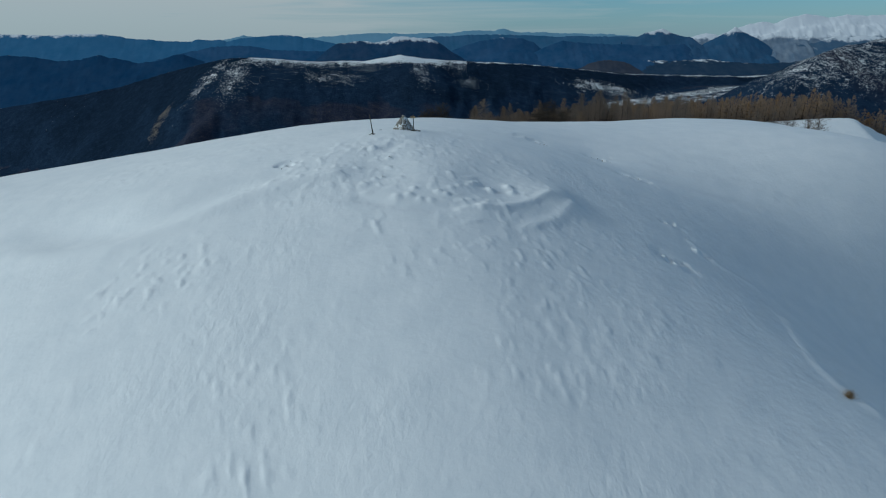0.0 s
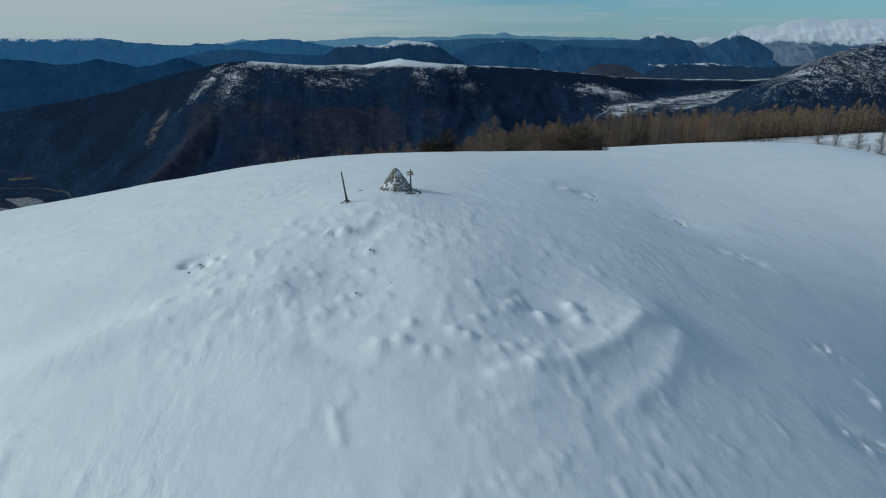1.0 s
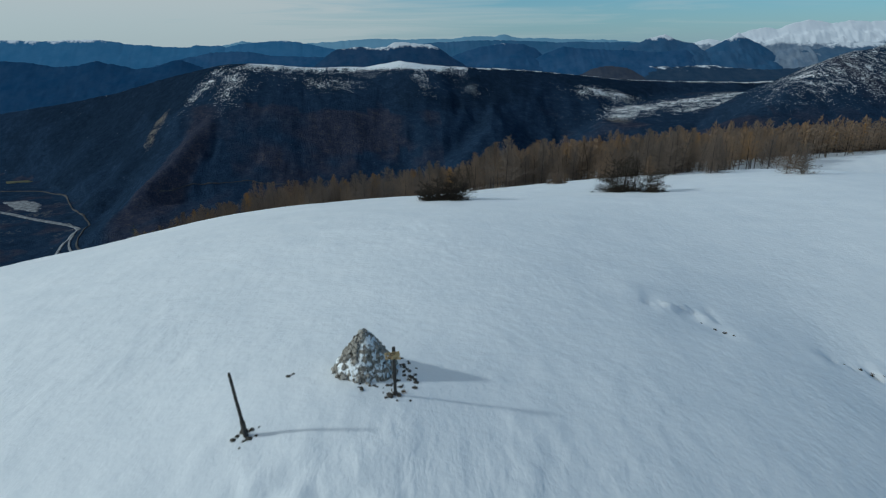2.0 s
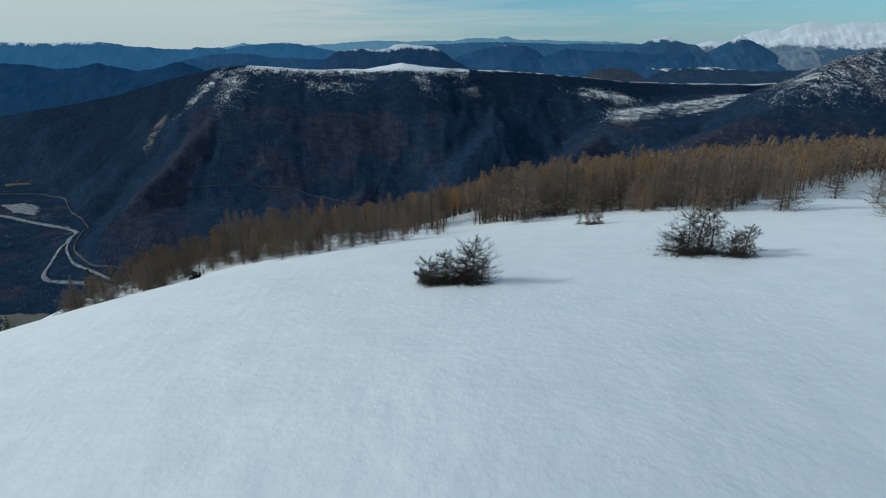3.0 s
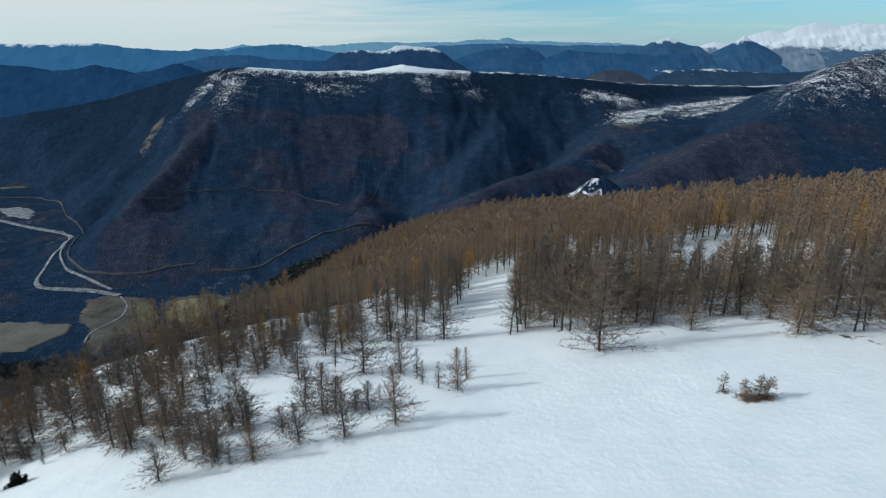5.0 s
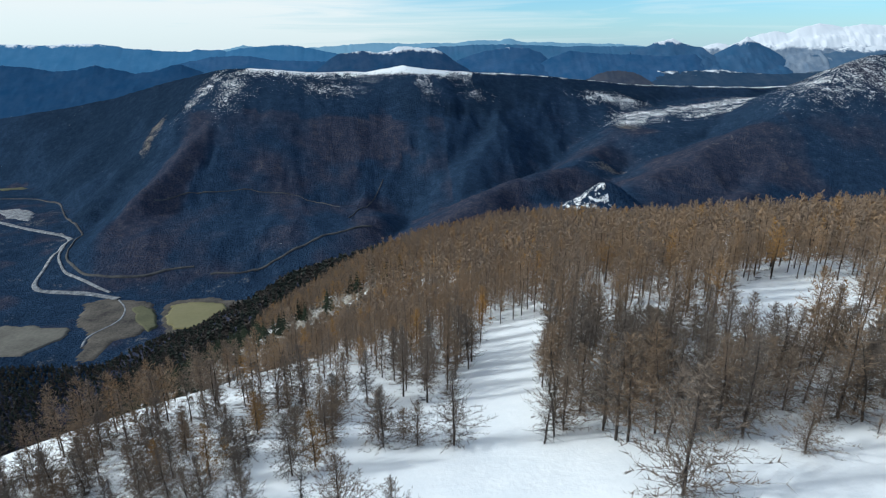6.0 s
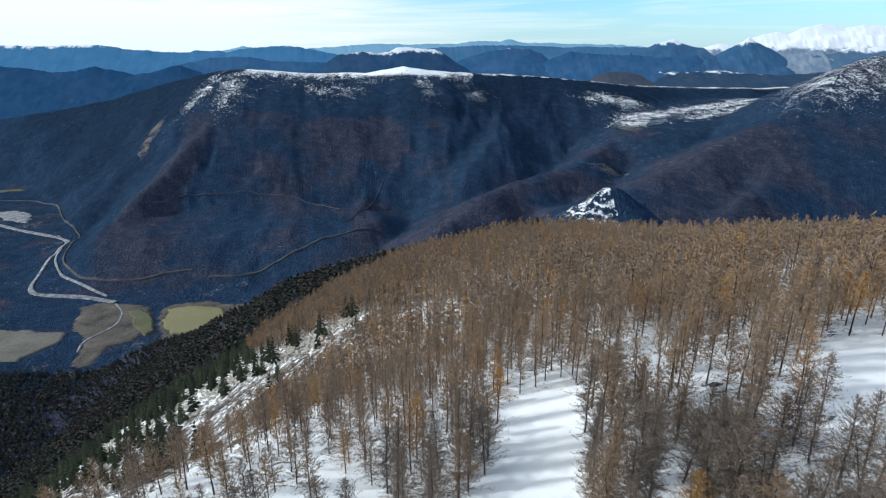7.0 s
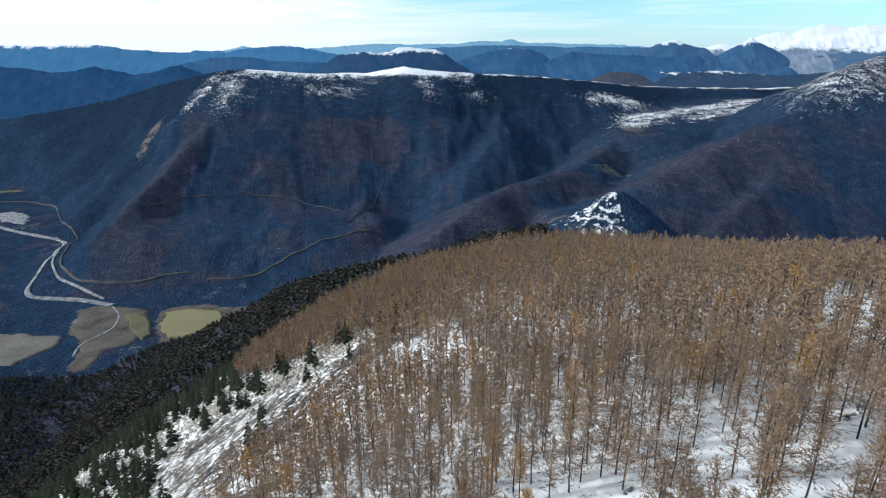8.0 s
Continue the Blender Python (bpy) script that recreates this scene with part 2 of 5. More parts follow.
# Long hollows: x, y, half length, half width, turn, height.
HOLLOWS = [(-33, -12.0, 9.0, 2.4, -0.36, -1.15), (-20, -12.6, 5.0, 1.6, 0.1, -0.35), (-13.2, -8.2, 0.9, 0.7, 0.5, -0.22), (40, 5, 14, 1.6, 0.05, -0.25), (-2.4, -6.3, 1.6, 0.8, 0.9, -0.25), (-26, -9.5, 9, 2.0, -0.25, 0.25)]
# Scars where wind has torn the crust: x, y, half length.
SCARS = [(25.2, -17.9, 1.6), (52.4, -7.9, 1.8), (50.8, 6.6, 2.4), (16.3, 12.4, 2.2), (25.4, 9.3, 2.0), (27.8, 1.7, 2.0), (28.6, -9.5, 1.4), (-13.2, -8.4, 1.1), (-5.5, -6.2, 1.5), (30.5, -13.6, 1.2)]
scar_rng = random.Random(5)
PITS = [(cx + scar_rng.uniform(-r, r), cy + scar_rng.uniform(-0.35, 0.35) * r, scar_rng.uniform(0.16, 0.38), scar_rng.choice((-0.22, -0.16, 0.12, 0.2))) for cx, cy, r in SCARS for _ in range(12)]


def details(x, y):
    z = relief(x, y)
    for mx, my, r, h in [(a, b, r * 0.62, c * 0.95) for a, b, r, c in MOUNDS] + SWELLS + PITS:
        z = z + h * np.exp(-(((x - mx) ** 2 + (y - my) ** 2) / r ** 2))
    for line, h, w in DRIFTS:
        d, _ = along(x, y, line)
        z = z + h * np.exp(-(d / w) ** 2)
    for cx, cy, rx, ry, turn, h in HOLLOWS:
        c, sn = math.cos(turn), math.sin(turn)
        z = z + h * np.exp(-(((x - cx) * c + (y - cy) * sn) / rx) ** 2 - ((-(x - cx) * sn + (y - cy) * c) / ry) ** 2)
    for line in DIPS:
        d, _ = along(x, y, line)
        z = z - 0.20 * np.exp(-(d / 0.9) ** 2)
    return z


def ground_z(x, y):
    xa, ya = np.atleast_1d(np.asarray(x, float)), np.atleast_1d(np.asarray(y, float))
    z = land(xa, ya)
    fade = np.clip(1 - (np.hypot(xa - 10, ya - 40) - 180) / 80, 0, 1)
    z = z + details(xa, ya) * fade
    return z if np.ndim(x) else float(z[0])


def mesh_from(name, co, faces, attrs=None, smooth=True):
    """A mesh out of arrays: points (n, 3) and faces (m, 3) or (m, 4)."""
    me = bpy.data.meshes.new(name)
    co, faces = np.asarray(co, np.float32), np.asarray(faces, np.int32)
    k = faces.shape[1]
    me.vertices.add(len(co))
    me.vertices.foreach_set("co", co.ravel())
    me.loops.add(faces.size)
    me.loops.foreach_set("vertex_index", faces.ravel())
    me.polygons.add(len(faces))
    me.polygons.foreach_set("loop_start", np.arange(0, faces.size, k, dtype=np.int32))
    me.update(calc_edges=True)
    if smooth:
        me.polygons.foreach_set("use_smooth", np.ones(len(faces), bool))
    for key, val in (attrs or {}).items():
        me.attributes.new(key, "FLOAT", "POINT").data.foreach_set("value", np.asarray(val, np.float32))
    return me


def blob(x, y, cx, cy, rx, ry, turn=0.0):
    """One in the middle of an oval, falling to zero at its rim and below outside."""
    c, s = math.cos(turn), math.sin(turn)
    u, v = (x - cx) * c + (y - cy) * s, -(x - cx) * s + (y - cy) * c
    return 1 - np.sqrt((u / rx) ** 2 + (v / ry) ** 2)


# ---- materials ----
def material(name):
    m = bpy.data.materials.new(name)
    m.use_nodes = True
    return m, m.node_tree, m.node_tree.nodes["Principled BSDF"]


def plain(name, dark, light, scale=3.0, rough=0.9, bump=0.0, spec=0.2):
    """Two tones mixed by coarse and fine noise, with a little relief."""
    m, t, b = material(name)
    co = nt(t, "ShaderNodeTexCoord").outputs["Object"]
    n = mathn(t, "ADD", mathn(t, "MULTIPLY", noise_node(t, co, scale), 0.6), mathn(t, "MULTIPLY", noise_node(t, co, scale * 9), 0.4))
    t.links.new(ramp(t, n, [(0.35, dark), (0.65, light)]), b.inputs["Base Color"])
    b.inputs["Roughness"].default_value, b.inputs["Specular IOR Level"].default_value = rough, spec
    if bump:
        bn = nt(t, "ShaderNodeBump", {"Height": n, "Strength": bump, "Distance": 0.05})
        t.links.new(bn.outputs[0], b.inputs["Normal"])
    return m


def attr(t, name):
    n = t.nodes.new("ShaderNodeAttribute")
    n.attribute_name = name
    return n.outputs["Fac"]


def ground_material():
    m, t, b = material("snow_and_land")
    co = nt(t, "ShaderNodeTexCoord").outputs["Object"]
    snow, green, rock = attr(t, "snow"), attr(t, "green"), attr(t, "rock")
    # land without snow: bare brown wood, dark evergreen, pale scree, broken up at several scales
    big, mid, fine = noise_node(t, co, 0.004, 5), noise_node(t, co, 0.03, 5), noise_node(t, co, 0.12, 3, 0.7)
    tone = mathn(t, "ADD", mathn(t, "MULTIPLY", mid, 0.5), mathn(t, "MULTIPLY", fine, 0.5))
    # blue in the brown and dark wood tones is distance haze put into colour
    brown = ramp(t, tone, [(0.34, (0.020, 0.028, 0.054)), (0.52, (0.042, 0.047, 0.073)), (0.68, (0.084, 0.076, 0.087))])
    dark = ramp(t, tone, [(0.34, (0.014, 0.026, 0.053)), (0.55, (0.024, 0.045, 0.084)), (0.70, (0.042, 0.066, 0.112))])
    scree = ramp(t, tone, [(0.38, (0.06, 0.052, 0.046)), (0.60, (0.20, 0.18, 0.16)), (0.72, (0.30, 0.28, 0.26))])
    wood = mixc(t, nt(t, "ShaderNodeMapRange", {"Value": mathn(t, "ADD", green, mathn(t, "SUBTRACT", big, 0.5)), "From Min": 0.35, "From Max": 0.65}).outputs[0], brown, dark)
    # darkest wood tone: shade of the far left slope put into the colour
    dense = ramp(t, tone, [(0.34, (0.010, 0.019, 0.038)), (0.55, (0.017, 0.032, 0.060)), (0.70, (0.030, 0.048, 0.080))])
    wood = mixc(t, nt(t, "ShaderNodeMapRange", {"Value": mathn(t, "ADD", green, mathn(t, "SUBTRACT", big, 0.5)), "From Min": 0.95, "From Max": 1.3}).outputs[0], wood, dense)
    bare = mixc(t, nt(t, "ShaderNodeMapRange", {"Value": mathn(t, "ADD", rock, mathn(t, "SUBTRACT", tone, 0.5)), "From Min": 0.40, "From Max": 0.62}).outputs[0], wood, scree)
    # snow: clean where the value is above one, broken where it lies between
    speck = mathn(t, "ADD", mathn(t, "MULTIPLY", fine, 0.55), mathn(t, "MULTIPLY", noise_node(t, co, 0.6, 3, 0.6), 0.20))
    speck = mathn(t, "ADD", speck, mathn(t, "MULTIPLY", noise_node(t, co, 0.022, 4, 0.6), 0.25))
    near_speck = mathn(t, "ADD", mathn(t, "MULTIPLY", noise_node(t, nt(t, "ShaderNodeMapping", {"Vector": co, "Scale": (0.75, 1.0, 0.75)}).outputs[0], 0.8, 5, 0.75), 0.65), mathn(t, "MULTIPLY", fine, 0.35))
    talus = attr(t, "talus")
    speck = mathn(t, "ADD", mathn(t, "MULTIPLY", speck, mathn(t, "SUBTRACT", 1.0, talus)), mathn(t, "MULTIPLY", near_speck, talus))
    cover = nt(t, "ShaderNodeMapRange", {"Value": mathn(t, "ADD", snow, mathn(t, "MULTIPLY", mathn(t, "SUBTRACT", speck, 0.5), 4.0)), "From Min": 0.44, "From Max": 0.58}).outputs[0]
    white = ramp(t, noise_node(t, co, 0.35, 4), [(0.3, (0.80, 0.82, 0.84)), (0.7, (0.87, 0.88, 0.89))])
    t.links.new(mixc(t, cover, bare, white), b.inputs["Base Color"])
    t.links.new(ramp(t, cover, [(0.0, 0.95), (1.0, 0.55)]), b.inputs["Roughness"])
    t.links.new(ramp(t, cover, [(0.0, 0.0), (1.0, 0.15)]), b.inputs["Specular IOR Level"])
    crust = mathn(t, "ADD", mathn(t, "MULTIPLY", noise_node(t, co, 1.5, 5, 0.6), 0.075), mathn(t, "MULTIPLY", noise_node(t, co, 9.0, 3), 0.012))
    wind = nt(t, "ShaderNodeMapping", {"Vector": co, "Rotation": (0, 0, radians(-24)), "Scale": (1.0, 0.38, 1.0)}).outputs[0]
    patchy = nt(t, "ShaderNodeMapRange", {"Value": noise_node(t, co, 0.07, 4), "From Min": 0.44, "From Max": 0.72}).outputs[0]
    marks = mathn(t, "MULTIPLY", mathn(t, "MULTIPLY", noise_node(t, wind, 1.5, 3, 0.5, 0.3), 0.075), patchy)
    exposed = nt(t, "ShaderNodeMapRange", {"Value": nt(t, "ShaderNodeSeparateXYZ", {"Vector": co}).outputs["Y"], "From Min": 20.0, "From Max": -10.0, "To Min": 0.8, "To Max": 2.4}).outputs[0]
    crust = mathn(t, "ADD", crust, mathn(t, "MULTIPLY", marks, exposed))
    canopy = mathn(t, "MULTIPLY", mathn(t, "SUBTRACT", 1.0, cover), mathn(t, "MULTIPLY", fine, 16.0))
    bn = nt(t, "ShaderNodeBump", {"Height": mathn(t, "ADD", crust, canopy), "Strength": 0.7, "Distance": 1.0})
    t.links.new(bn.outputs[0], b.inputs["Normal"])
    return m


def hazed_range_material(name, low, high, snowline, soft_line, haze_glow, stretch=(1.0, 1.0, 1.0)):
    """A far range with snow on its heights; the thick air of the distance is painted into its colour and emission."""
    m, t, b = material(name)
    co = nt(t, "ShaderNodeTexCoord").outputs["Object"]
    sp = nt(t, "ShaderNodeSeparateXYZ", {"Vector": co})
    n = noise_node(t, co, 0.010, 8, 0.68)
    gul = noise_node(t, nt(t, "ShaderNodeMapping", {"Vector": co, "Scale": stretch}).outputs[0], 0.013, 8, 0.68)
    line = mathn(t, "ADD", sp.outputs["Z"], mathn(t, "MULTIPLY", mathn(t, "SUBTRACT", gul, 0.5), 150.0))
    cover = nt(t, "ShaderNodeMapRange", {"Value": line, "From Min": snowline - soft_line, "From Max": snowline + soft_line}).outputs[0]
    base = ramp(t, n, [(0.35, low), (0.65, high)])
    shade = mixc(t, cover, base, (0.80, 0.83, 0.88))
    # colour halved for diffuse, the rest emitted as haze that flattens the shading
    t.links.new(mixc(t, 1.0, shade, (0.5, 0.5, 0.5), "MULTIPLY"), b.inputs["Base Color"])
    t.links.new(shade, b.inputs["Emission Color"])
    b.inputs["Emission Strength"].default_value = haze_glow + 0.30
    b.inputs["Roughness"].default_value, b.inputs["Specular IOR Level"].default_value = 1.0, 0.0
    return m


M_GROUND = ground_material()
M_BARK = plain("larch_bark", (0.022, 0.018, 0.016), (0.075, 0.062, 0.055), 6.0, 0.95, 0.6)
M_STONE = plain("lichened_limestone", (0.15, 0.13, 0.105), (0.50, 0.47, 0.42), 7.0, 0.9, 0.8)
M_DARKSTONE = plain("dark_stone", (0.03, 0.028, 0.024), (0.12, 0.105, 0.085), 5.0, 0.8, 0.6)


def rubble_material():
    m, t, b = material("snowy_rubble")
    co = nt(t, "ShaderNodeTexCoord").outputs["Object"]
    cell = nt(t, "ShaderNodeTexVoronoi", {"Vector": co, "Scale": 9.0})
    tone = ramp(t, noise_node(t, co, 14.0), [(0.35, (0.06, 0.05, 0.04)), (0.65, (0.33, 0.30, 0.25))])
    cover = nt(t, "ShaderNodeMapRange", {"Value": noise_node(t, co, 5.0, 4, 0.65), "From Min": 0.47, "From Max": 0.55}).outputs[0]
    t.links.new(mixc(t, cover, tone, (0.82, 0.84, 0.86)), b.inputs["Base Color"])
    b.inputs["Roughness"].default_value = 0.9
    bn = nt(t, "ShaderNodeBump", {"Height": cell.outputs["Distance"], "Strength": 0.8, "Distance": 0.06})
    t.links.new(bn.outputs[0], b.inputs["Normal"])
    return m


M_RUBBLE = rubble_material()
M_POST = plain("weathered_wood", (0.035, 0.032, 0.030), (0.11, 0.10, 0.09), 12.0, 0.85, 0.5)
M_SIGN = plain("yellow_sign_board", (0.46, 0.33, 0.16), (0.62, 0.46, 0.25), 15.0, 0.6, 0.2)
M_LETTER = plain("dark_lettering", (0.03, 0.025, 0.02), (0.05, 0.04, 0.03), 10.0, 0.7)
M_WATER = plain("murky_pond_water", (0.115, 0.105, 0.030), (0.16, 0.14, 0.05), 0.01, 0.35, 0.0, 0.4)
M_GRAVEL = plain("river_gravel", (0.05, 0.06, 0.075), (0.34, 0.345, 0.36), 0.06, 0.95)
M_FIELD = plain("pale_dry_field", (0.085, 0.080, 0.070), (0.155, 0.145, 0.125), 0.012, 0.95)
M_ROAD = plain("dusty_road", (0.030, 0.033, 0.040), (0.095, 0.092, 0.09), 0.02, 0.95)
M_MEADOW = plain("dull_green_meadow", (0.070, 0.072, 0.042), (0.115, 0.112, 0.064), 0.02, 0.95)
M_PIT = plain("dug_over_earth", (0.022, 0.020, 0.022), (0.125, 0.110, 0.092), 0.02, 0.95, 0.5)
M_GRASS = plain("dead_grass", (0.12, 0.075, 0.035), (0.28, 0.19, 0.09), 8.0, 0.95)


def twig_material(name, stops, use_tint):
    m, t, b = material(name)
    if use_tint:
        base = attr(t, "tint")
    else:
        base = nt(t, "ShaderNodeObjectInfo").outputs["Random"]
    grain = nt(t, "ShaderNodeNewGeometry").outputs["Random Per Island"]
    f = mathn(t, "ADD", base, mathn(t, "MULTIPLY", mathn(t, "SUBTRACT", grain, 0.5), 0.14), True)
    t.links.new(ramp(t, f, stops), b.inputs["Base Color"])
    b.inputs["Roughness"].default_value, b.inputs["Specular IOR Level"].default_value = 0.95, 0.1
    return m


TWIG_STOPS = [(0.0, (0.021, 0.018, 0.015)), (0.10, (0.168, 0.135, 0.110)), (0.45, (0.224, 0.164, 0.118)), (0.75, (0.278, 0.180, 0.100)), (0.93, (0.296, 0.170, 0.066)), (1.0, (0.344, 0.189, 0.056))]
M_TWIG = twig_material("bare_larch_twigs", [(0.0, (0.134, 0.113, 0.097)), (0.6, (0.176, 0.138, 0.109)), (1.0, (0.213, 0.150, 0.100))], False)
M_GOLD = twig_material("golden_larch_needles", [(0.0, (0.221, 0.138, 0.064)), (1.0, (0.306, 0.175, 0.063))], False)
M_DARKTWIG = twig_material("dark_larch_twigs", [(0.0, (0.040, 0.034, 0.028)), (1.0, (0.075, 0.062, 0.048))], False)
M_WOOD_FAR = twig_material("larch_wood", TWIG_STOPS, True)
M_MIXED = twig_material("mixed_woodland", [(0.0, (0.022, 0.029, 0.026)), (0.40, (0.032, 0.038, 0.032)), (0.60, (0.044, 0.040, 0.037)), (1.0, (0.060, 0.051, 0.046))], True)
M_PINE = twig_material("pine_needles", [(0.0, (0.012, 0.017, 0.011)), (1.0, (0.034, 0.042, 0.025))], True)

# ---- ground: one sheet, finer near the flight line, out to the far valley ----
def build_ground():
    cx, cy = 0.0, -84.0
    fine = np.radians(np.concatenate([np.arange(-45, -24, 0.30), np.arange(-24, 24, 0.16), np.arange(24, 45.01, 0.30)]))
    coarse = np.radians(np.arange(49, 311.5, 3.0))
    ang = np.concatenate([fine, coarse])
    rad = [3.0]
    while rad[-1] < 5050:
        r = rad[-1]
        rad.append(r + (2.0 if r < 20 else 0.28 if r < 58 else 0.17 if r < 80 else 0.42 if r < 110 else 1.5 if r < 290 else max(1.8, r * 0.0135)))
    rad = np.array(rad)
    a, r = np.meshgrid(ang, rad)
    x, y = cx + r * np.sin(a), cy + r * np.cos(a)
    z = ground_z(x.ravel(), y.ravel()).reshape(x.shape)
    x, y, z = x.ravel(), y.ravel(), z.ravel()
    nr, na = len(rad), len(ang)
    i, j = np.meshgrid(np.arange(nr - 1), np.arange(na), indexing="ij")
    k = (j + 1) % na
    faces = np.stack([i * na + j, i * na + k, (i + 1) * na + k, (i + 1) * na + j], -1).reshape(-1, 4)[:, ::-1]
    centre = len(x)
    co = np.column_stack([x, y, z])
    # where snow lies: the open hill, the wood floor, the rocks, the far crests
    h = hill(x, y)
    on_hill = (z < h + 25) & (y < 520) & (z > h - 12)
    wood = in_wood(x, y)
    snow = np.where(on_hill, 1.8, -0.8)
    edge = np.clip((x + 62 + np.clip((y - 100) * 0.10, -10, 25)) / 30, -1, 1)
    snow = np.where(on_hill & (y > 60), np.where(wood > 0, 0.88 + 0.3 * (fbm(x, y, 18, 3, 51) - 0.5), 1.5), snow)
    snow = np.where(on_hill & (y > 300), 0.55 - (y - 300) * 0.003, snow)
    bare_edge = 0.9 + (x + 72 - 0.25 * np.clip(y - 90, 0, 60)) / 40 + np.clip(75 - y, 0, 200) * 0.035 + 0.8 * (fbm(x, y, 22, 3, 53) - 0.5)
    snow = np.where(on_hill & (x < -30), np.minimum(snow, bare_edge), snow)
    d, zc = along(x, y, ROCK_LINE)
    on_rock = (z < h + 30) & (y < 520) & (d < 30)
    snow = np.where(on_hill & (y > 150) & (wood <= 0) & (x < -14), 0.42, snow)
    snow = np.where(on_rock, 0.36 + 0.26 * (1 - d / 30) + 0.5 * (fbm(x, y, 16, 3, 55) - 0.5), snow)
    d, zc = along(x, y, OPPOSITE)
    cap = np.clip(blob(x, y, -60, 3425, 300, 130) * 2, 0, 1)
    crest = np.where((x > -870) & (x < 330), np.maximum(0.85 - d / 190 + cap * 0.7, 0.46 - d / 480), np.where(x >= 330, np.minimum(0.9 - d / 75, -0.15 + 1.7 * fbm(x, y, 120, 3, 59)), 0.15 - d / 200))
    far = (y > 1300) & ~on_hill
    snow = np.where(far, np.maximum(snow, crest), snow)
    ragged = 0.5 * (fbm(x, y, 45, 4, 57) - 0.5)
    slope_face = [(-885, 3090, 105, 200, 0.1, 0.52), (-905, 2960, 60, 150, 0.1, 0.46), (-1025, 3110, 65, 210, -0.2, 0.48), (-1060, 2980, 35, 150, -0.2, 0.42),
                  (60, 3220, 60, 160, 0.3, 0.36), (-400, 3150, 160, 90, 0.2, 0.35), (330, 3250, 90, 70, 0.2, 0.36), (1050, 3150, 60, 40, 0.3, 0.42)]
    for bx, by, rx, ry, turn, top in slope_face:
        snow = np.where(far, np.maximum(snow, np.minimum(0.10 + 0.4 * blob(x, y, bx, by, rx, ry, turn) + ragged * 0.6, top - 0.03 + ragged * 0.5)), snow)
    for bx, by, rx, ry, turn, top in [(1260, 3270, 230, 120, 0.4, 0.50), (1500, 3350, 360, 120, 0.3, 0.52), (1800, 3440, 380, 100, 0.25, 0.52), (2050, 3500, 320, 90, 0.2, 0.52), (1150, 3480, 220, 80, 0.2, 0.50), (1650, 3200, 320, 90, 0.3, 0.42), (1150, 3080, 140, 110, 0.4, 0.46)]:
        snow = np.where(far, np.maximum(snow, np.minimum(0.20 + 0.60 * blob(x, y, bx, by, rx, ry, turn) + ragged, top + ragged)), snow)
    snow = np.where(far & (x > 1420) & (y < 3300) & (z > -290), np.maximum(snow, np.minimum(0.14 + (z + 250) / 320, 0.34) + ragged * 0.7), snow)
    snow = np.where((np.hypot(x - 200, y - 730) < 60) & (x < 231), np.maximum(snow, np.minimum(0.95 - np.hypot(x - 214, (y - 730) * 0.8) / 60, 0.40) + ragged * 0.3), snow)
    snow = np.where(far & (z < -300), np.maximum(snow, -0.30 + 0.5 * (fbm(x, y, 260, 3, 61) - 0.45)), snow)
    opp, near_side, east = land(x, y, True)
    brown_side = near_side > opp
    patchy = 0.9 * (fbm(x, y, 420, 4, 71) - 0.5)
    # evergreen patches; left of -1000 and right of 150 slope shade is added
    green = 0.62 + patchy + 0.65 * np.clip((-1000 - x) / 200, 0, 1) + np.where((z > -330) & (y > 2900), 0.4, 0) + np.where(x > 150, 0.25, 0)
    # brown wood; on the spur its sunlit red tone is painted in too
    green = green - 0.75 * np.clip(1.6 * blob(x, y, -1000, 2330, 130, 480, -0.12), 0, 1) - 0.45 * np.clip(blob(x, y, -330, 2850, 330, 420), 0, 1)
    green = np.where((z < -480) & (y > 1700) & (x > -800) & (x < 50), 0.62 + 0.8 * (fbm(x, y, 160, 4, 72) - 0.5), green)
    # downslope stripes: lit ribs painted browner, the gullies between them darker
    lit_ribs = fbm(x + 0.35 * (y - 3000), y * 0.28, 300, 4, 83, True)
    green = np.where(y > 1800, green + 0.5 * (float(np.mean(lit_ribs)) - lit_ribs), green)
    # near flanks stay brown; the shade of the right-hand face is painted darker
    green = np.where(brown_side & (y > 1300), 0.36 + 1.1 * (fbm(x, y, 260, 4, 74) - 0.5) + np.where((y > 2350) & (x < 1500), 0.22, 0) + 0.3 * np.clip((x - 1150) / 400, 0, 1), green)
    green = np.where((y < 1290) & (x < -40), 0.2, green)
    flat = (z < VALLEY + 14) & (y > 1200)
    # patchwork of the floor, its average darkened for the navy valley shade
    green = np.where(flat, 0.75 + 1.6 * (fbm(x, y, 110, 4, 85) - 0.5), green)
    rock = 0.15 + 0.3 * (fbm(x, y, 200, 4, 81) - 0.5)
    for bx, by, rx, ry in [(-1204, 2900, 70, 160), (-1217, 2800, 50, 130), (800, 2420, 160, 60), (1050, 2950, 120, 200), (400, 1800, 220, 40)]:
        rock = np.maximum(rock, 0.2 + 0.45 * blob(x, y, bx, by, rx, ry))
    rock = np.maximum(rock, np.where((y > 2100) & (y < 3700) & (x > 700), 0.29, 0))
    rock = np.where(on_hill, 0.62, rock)
    rock = np.where(flat, 0.24 + 0.6 * (fbm(x, y, 80, 4, 87) - 0.5), rock)
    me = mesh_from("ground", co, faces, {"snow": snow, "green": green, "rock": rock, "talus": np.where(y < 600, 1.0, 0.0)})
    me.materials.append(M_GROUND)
    return tagged(new("ground", me), "snow-covered summit, wooded shoulder and dark valley beyond", "ground", kind="structure")


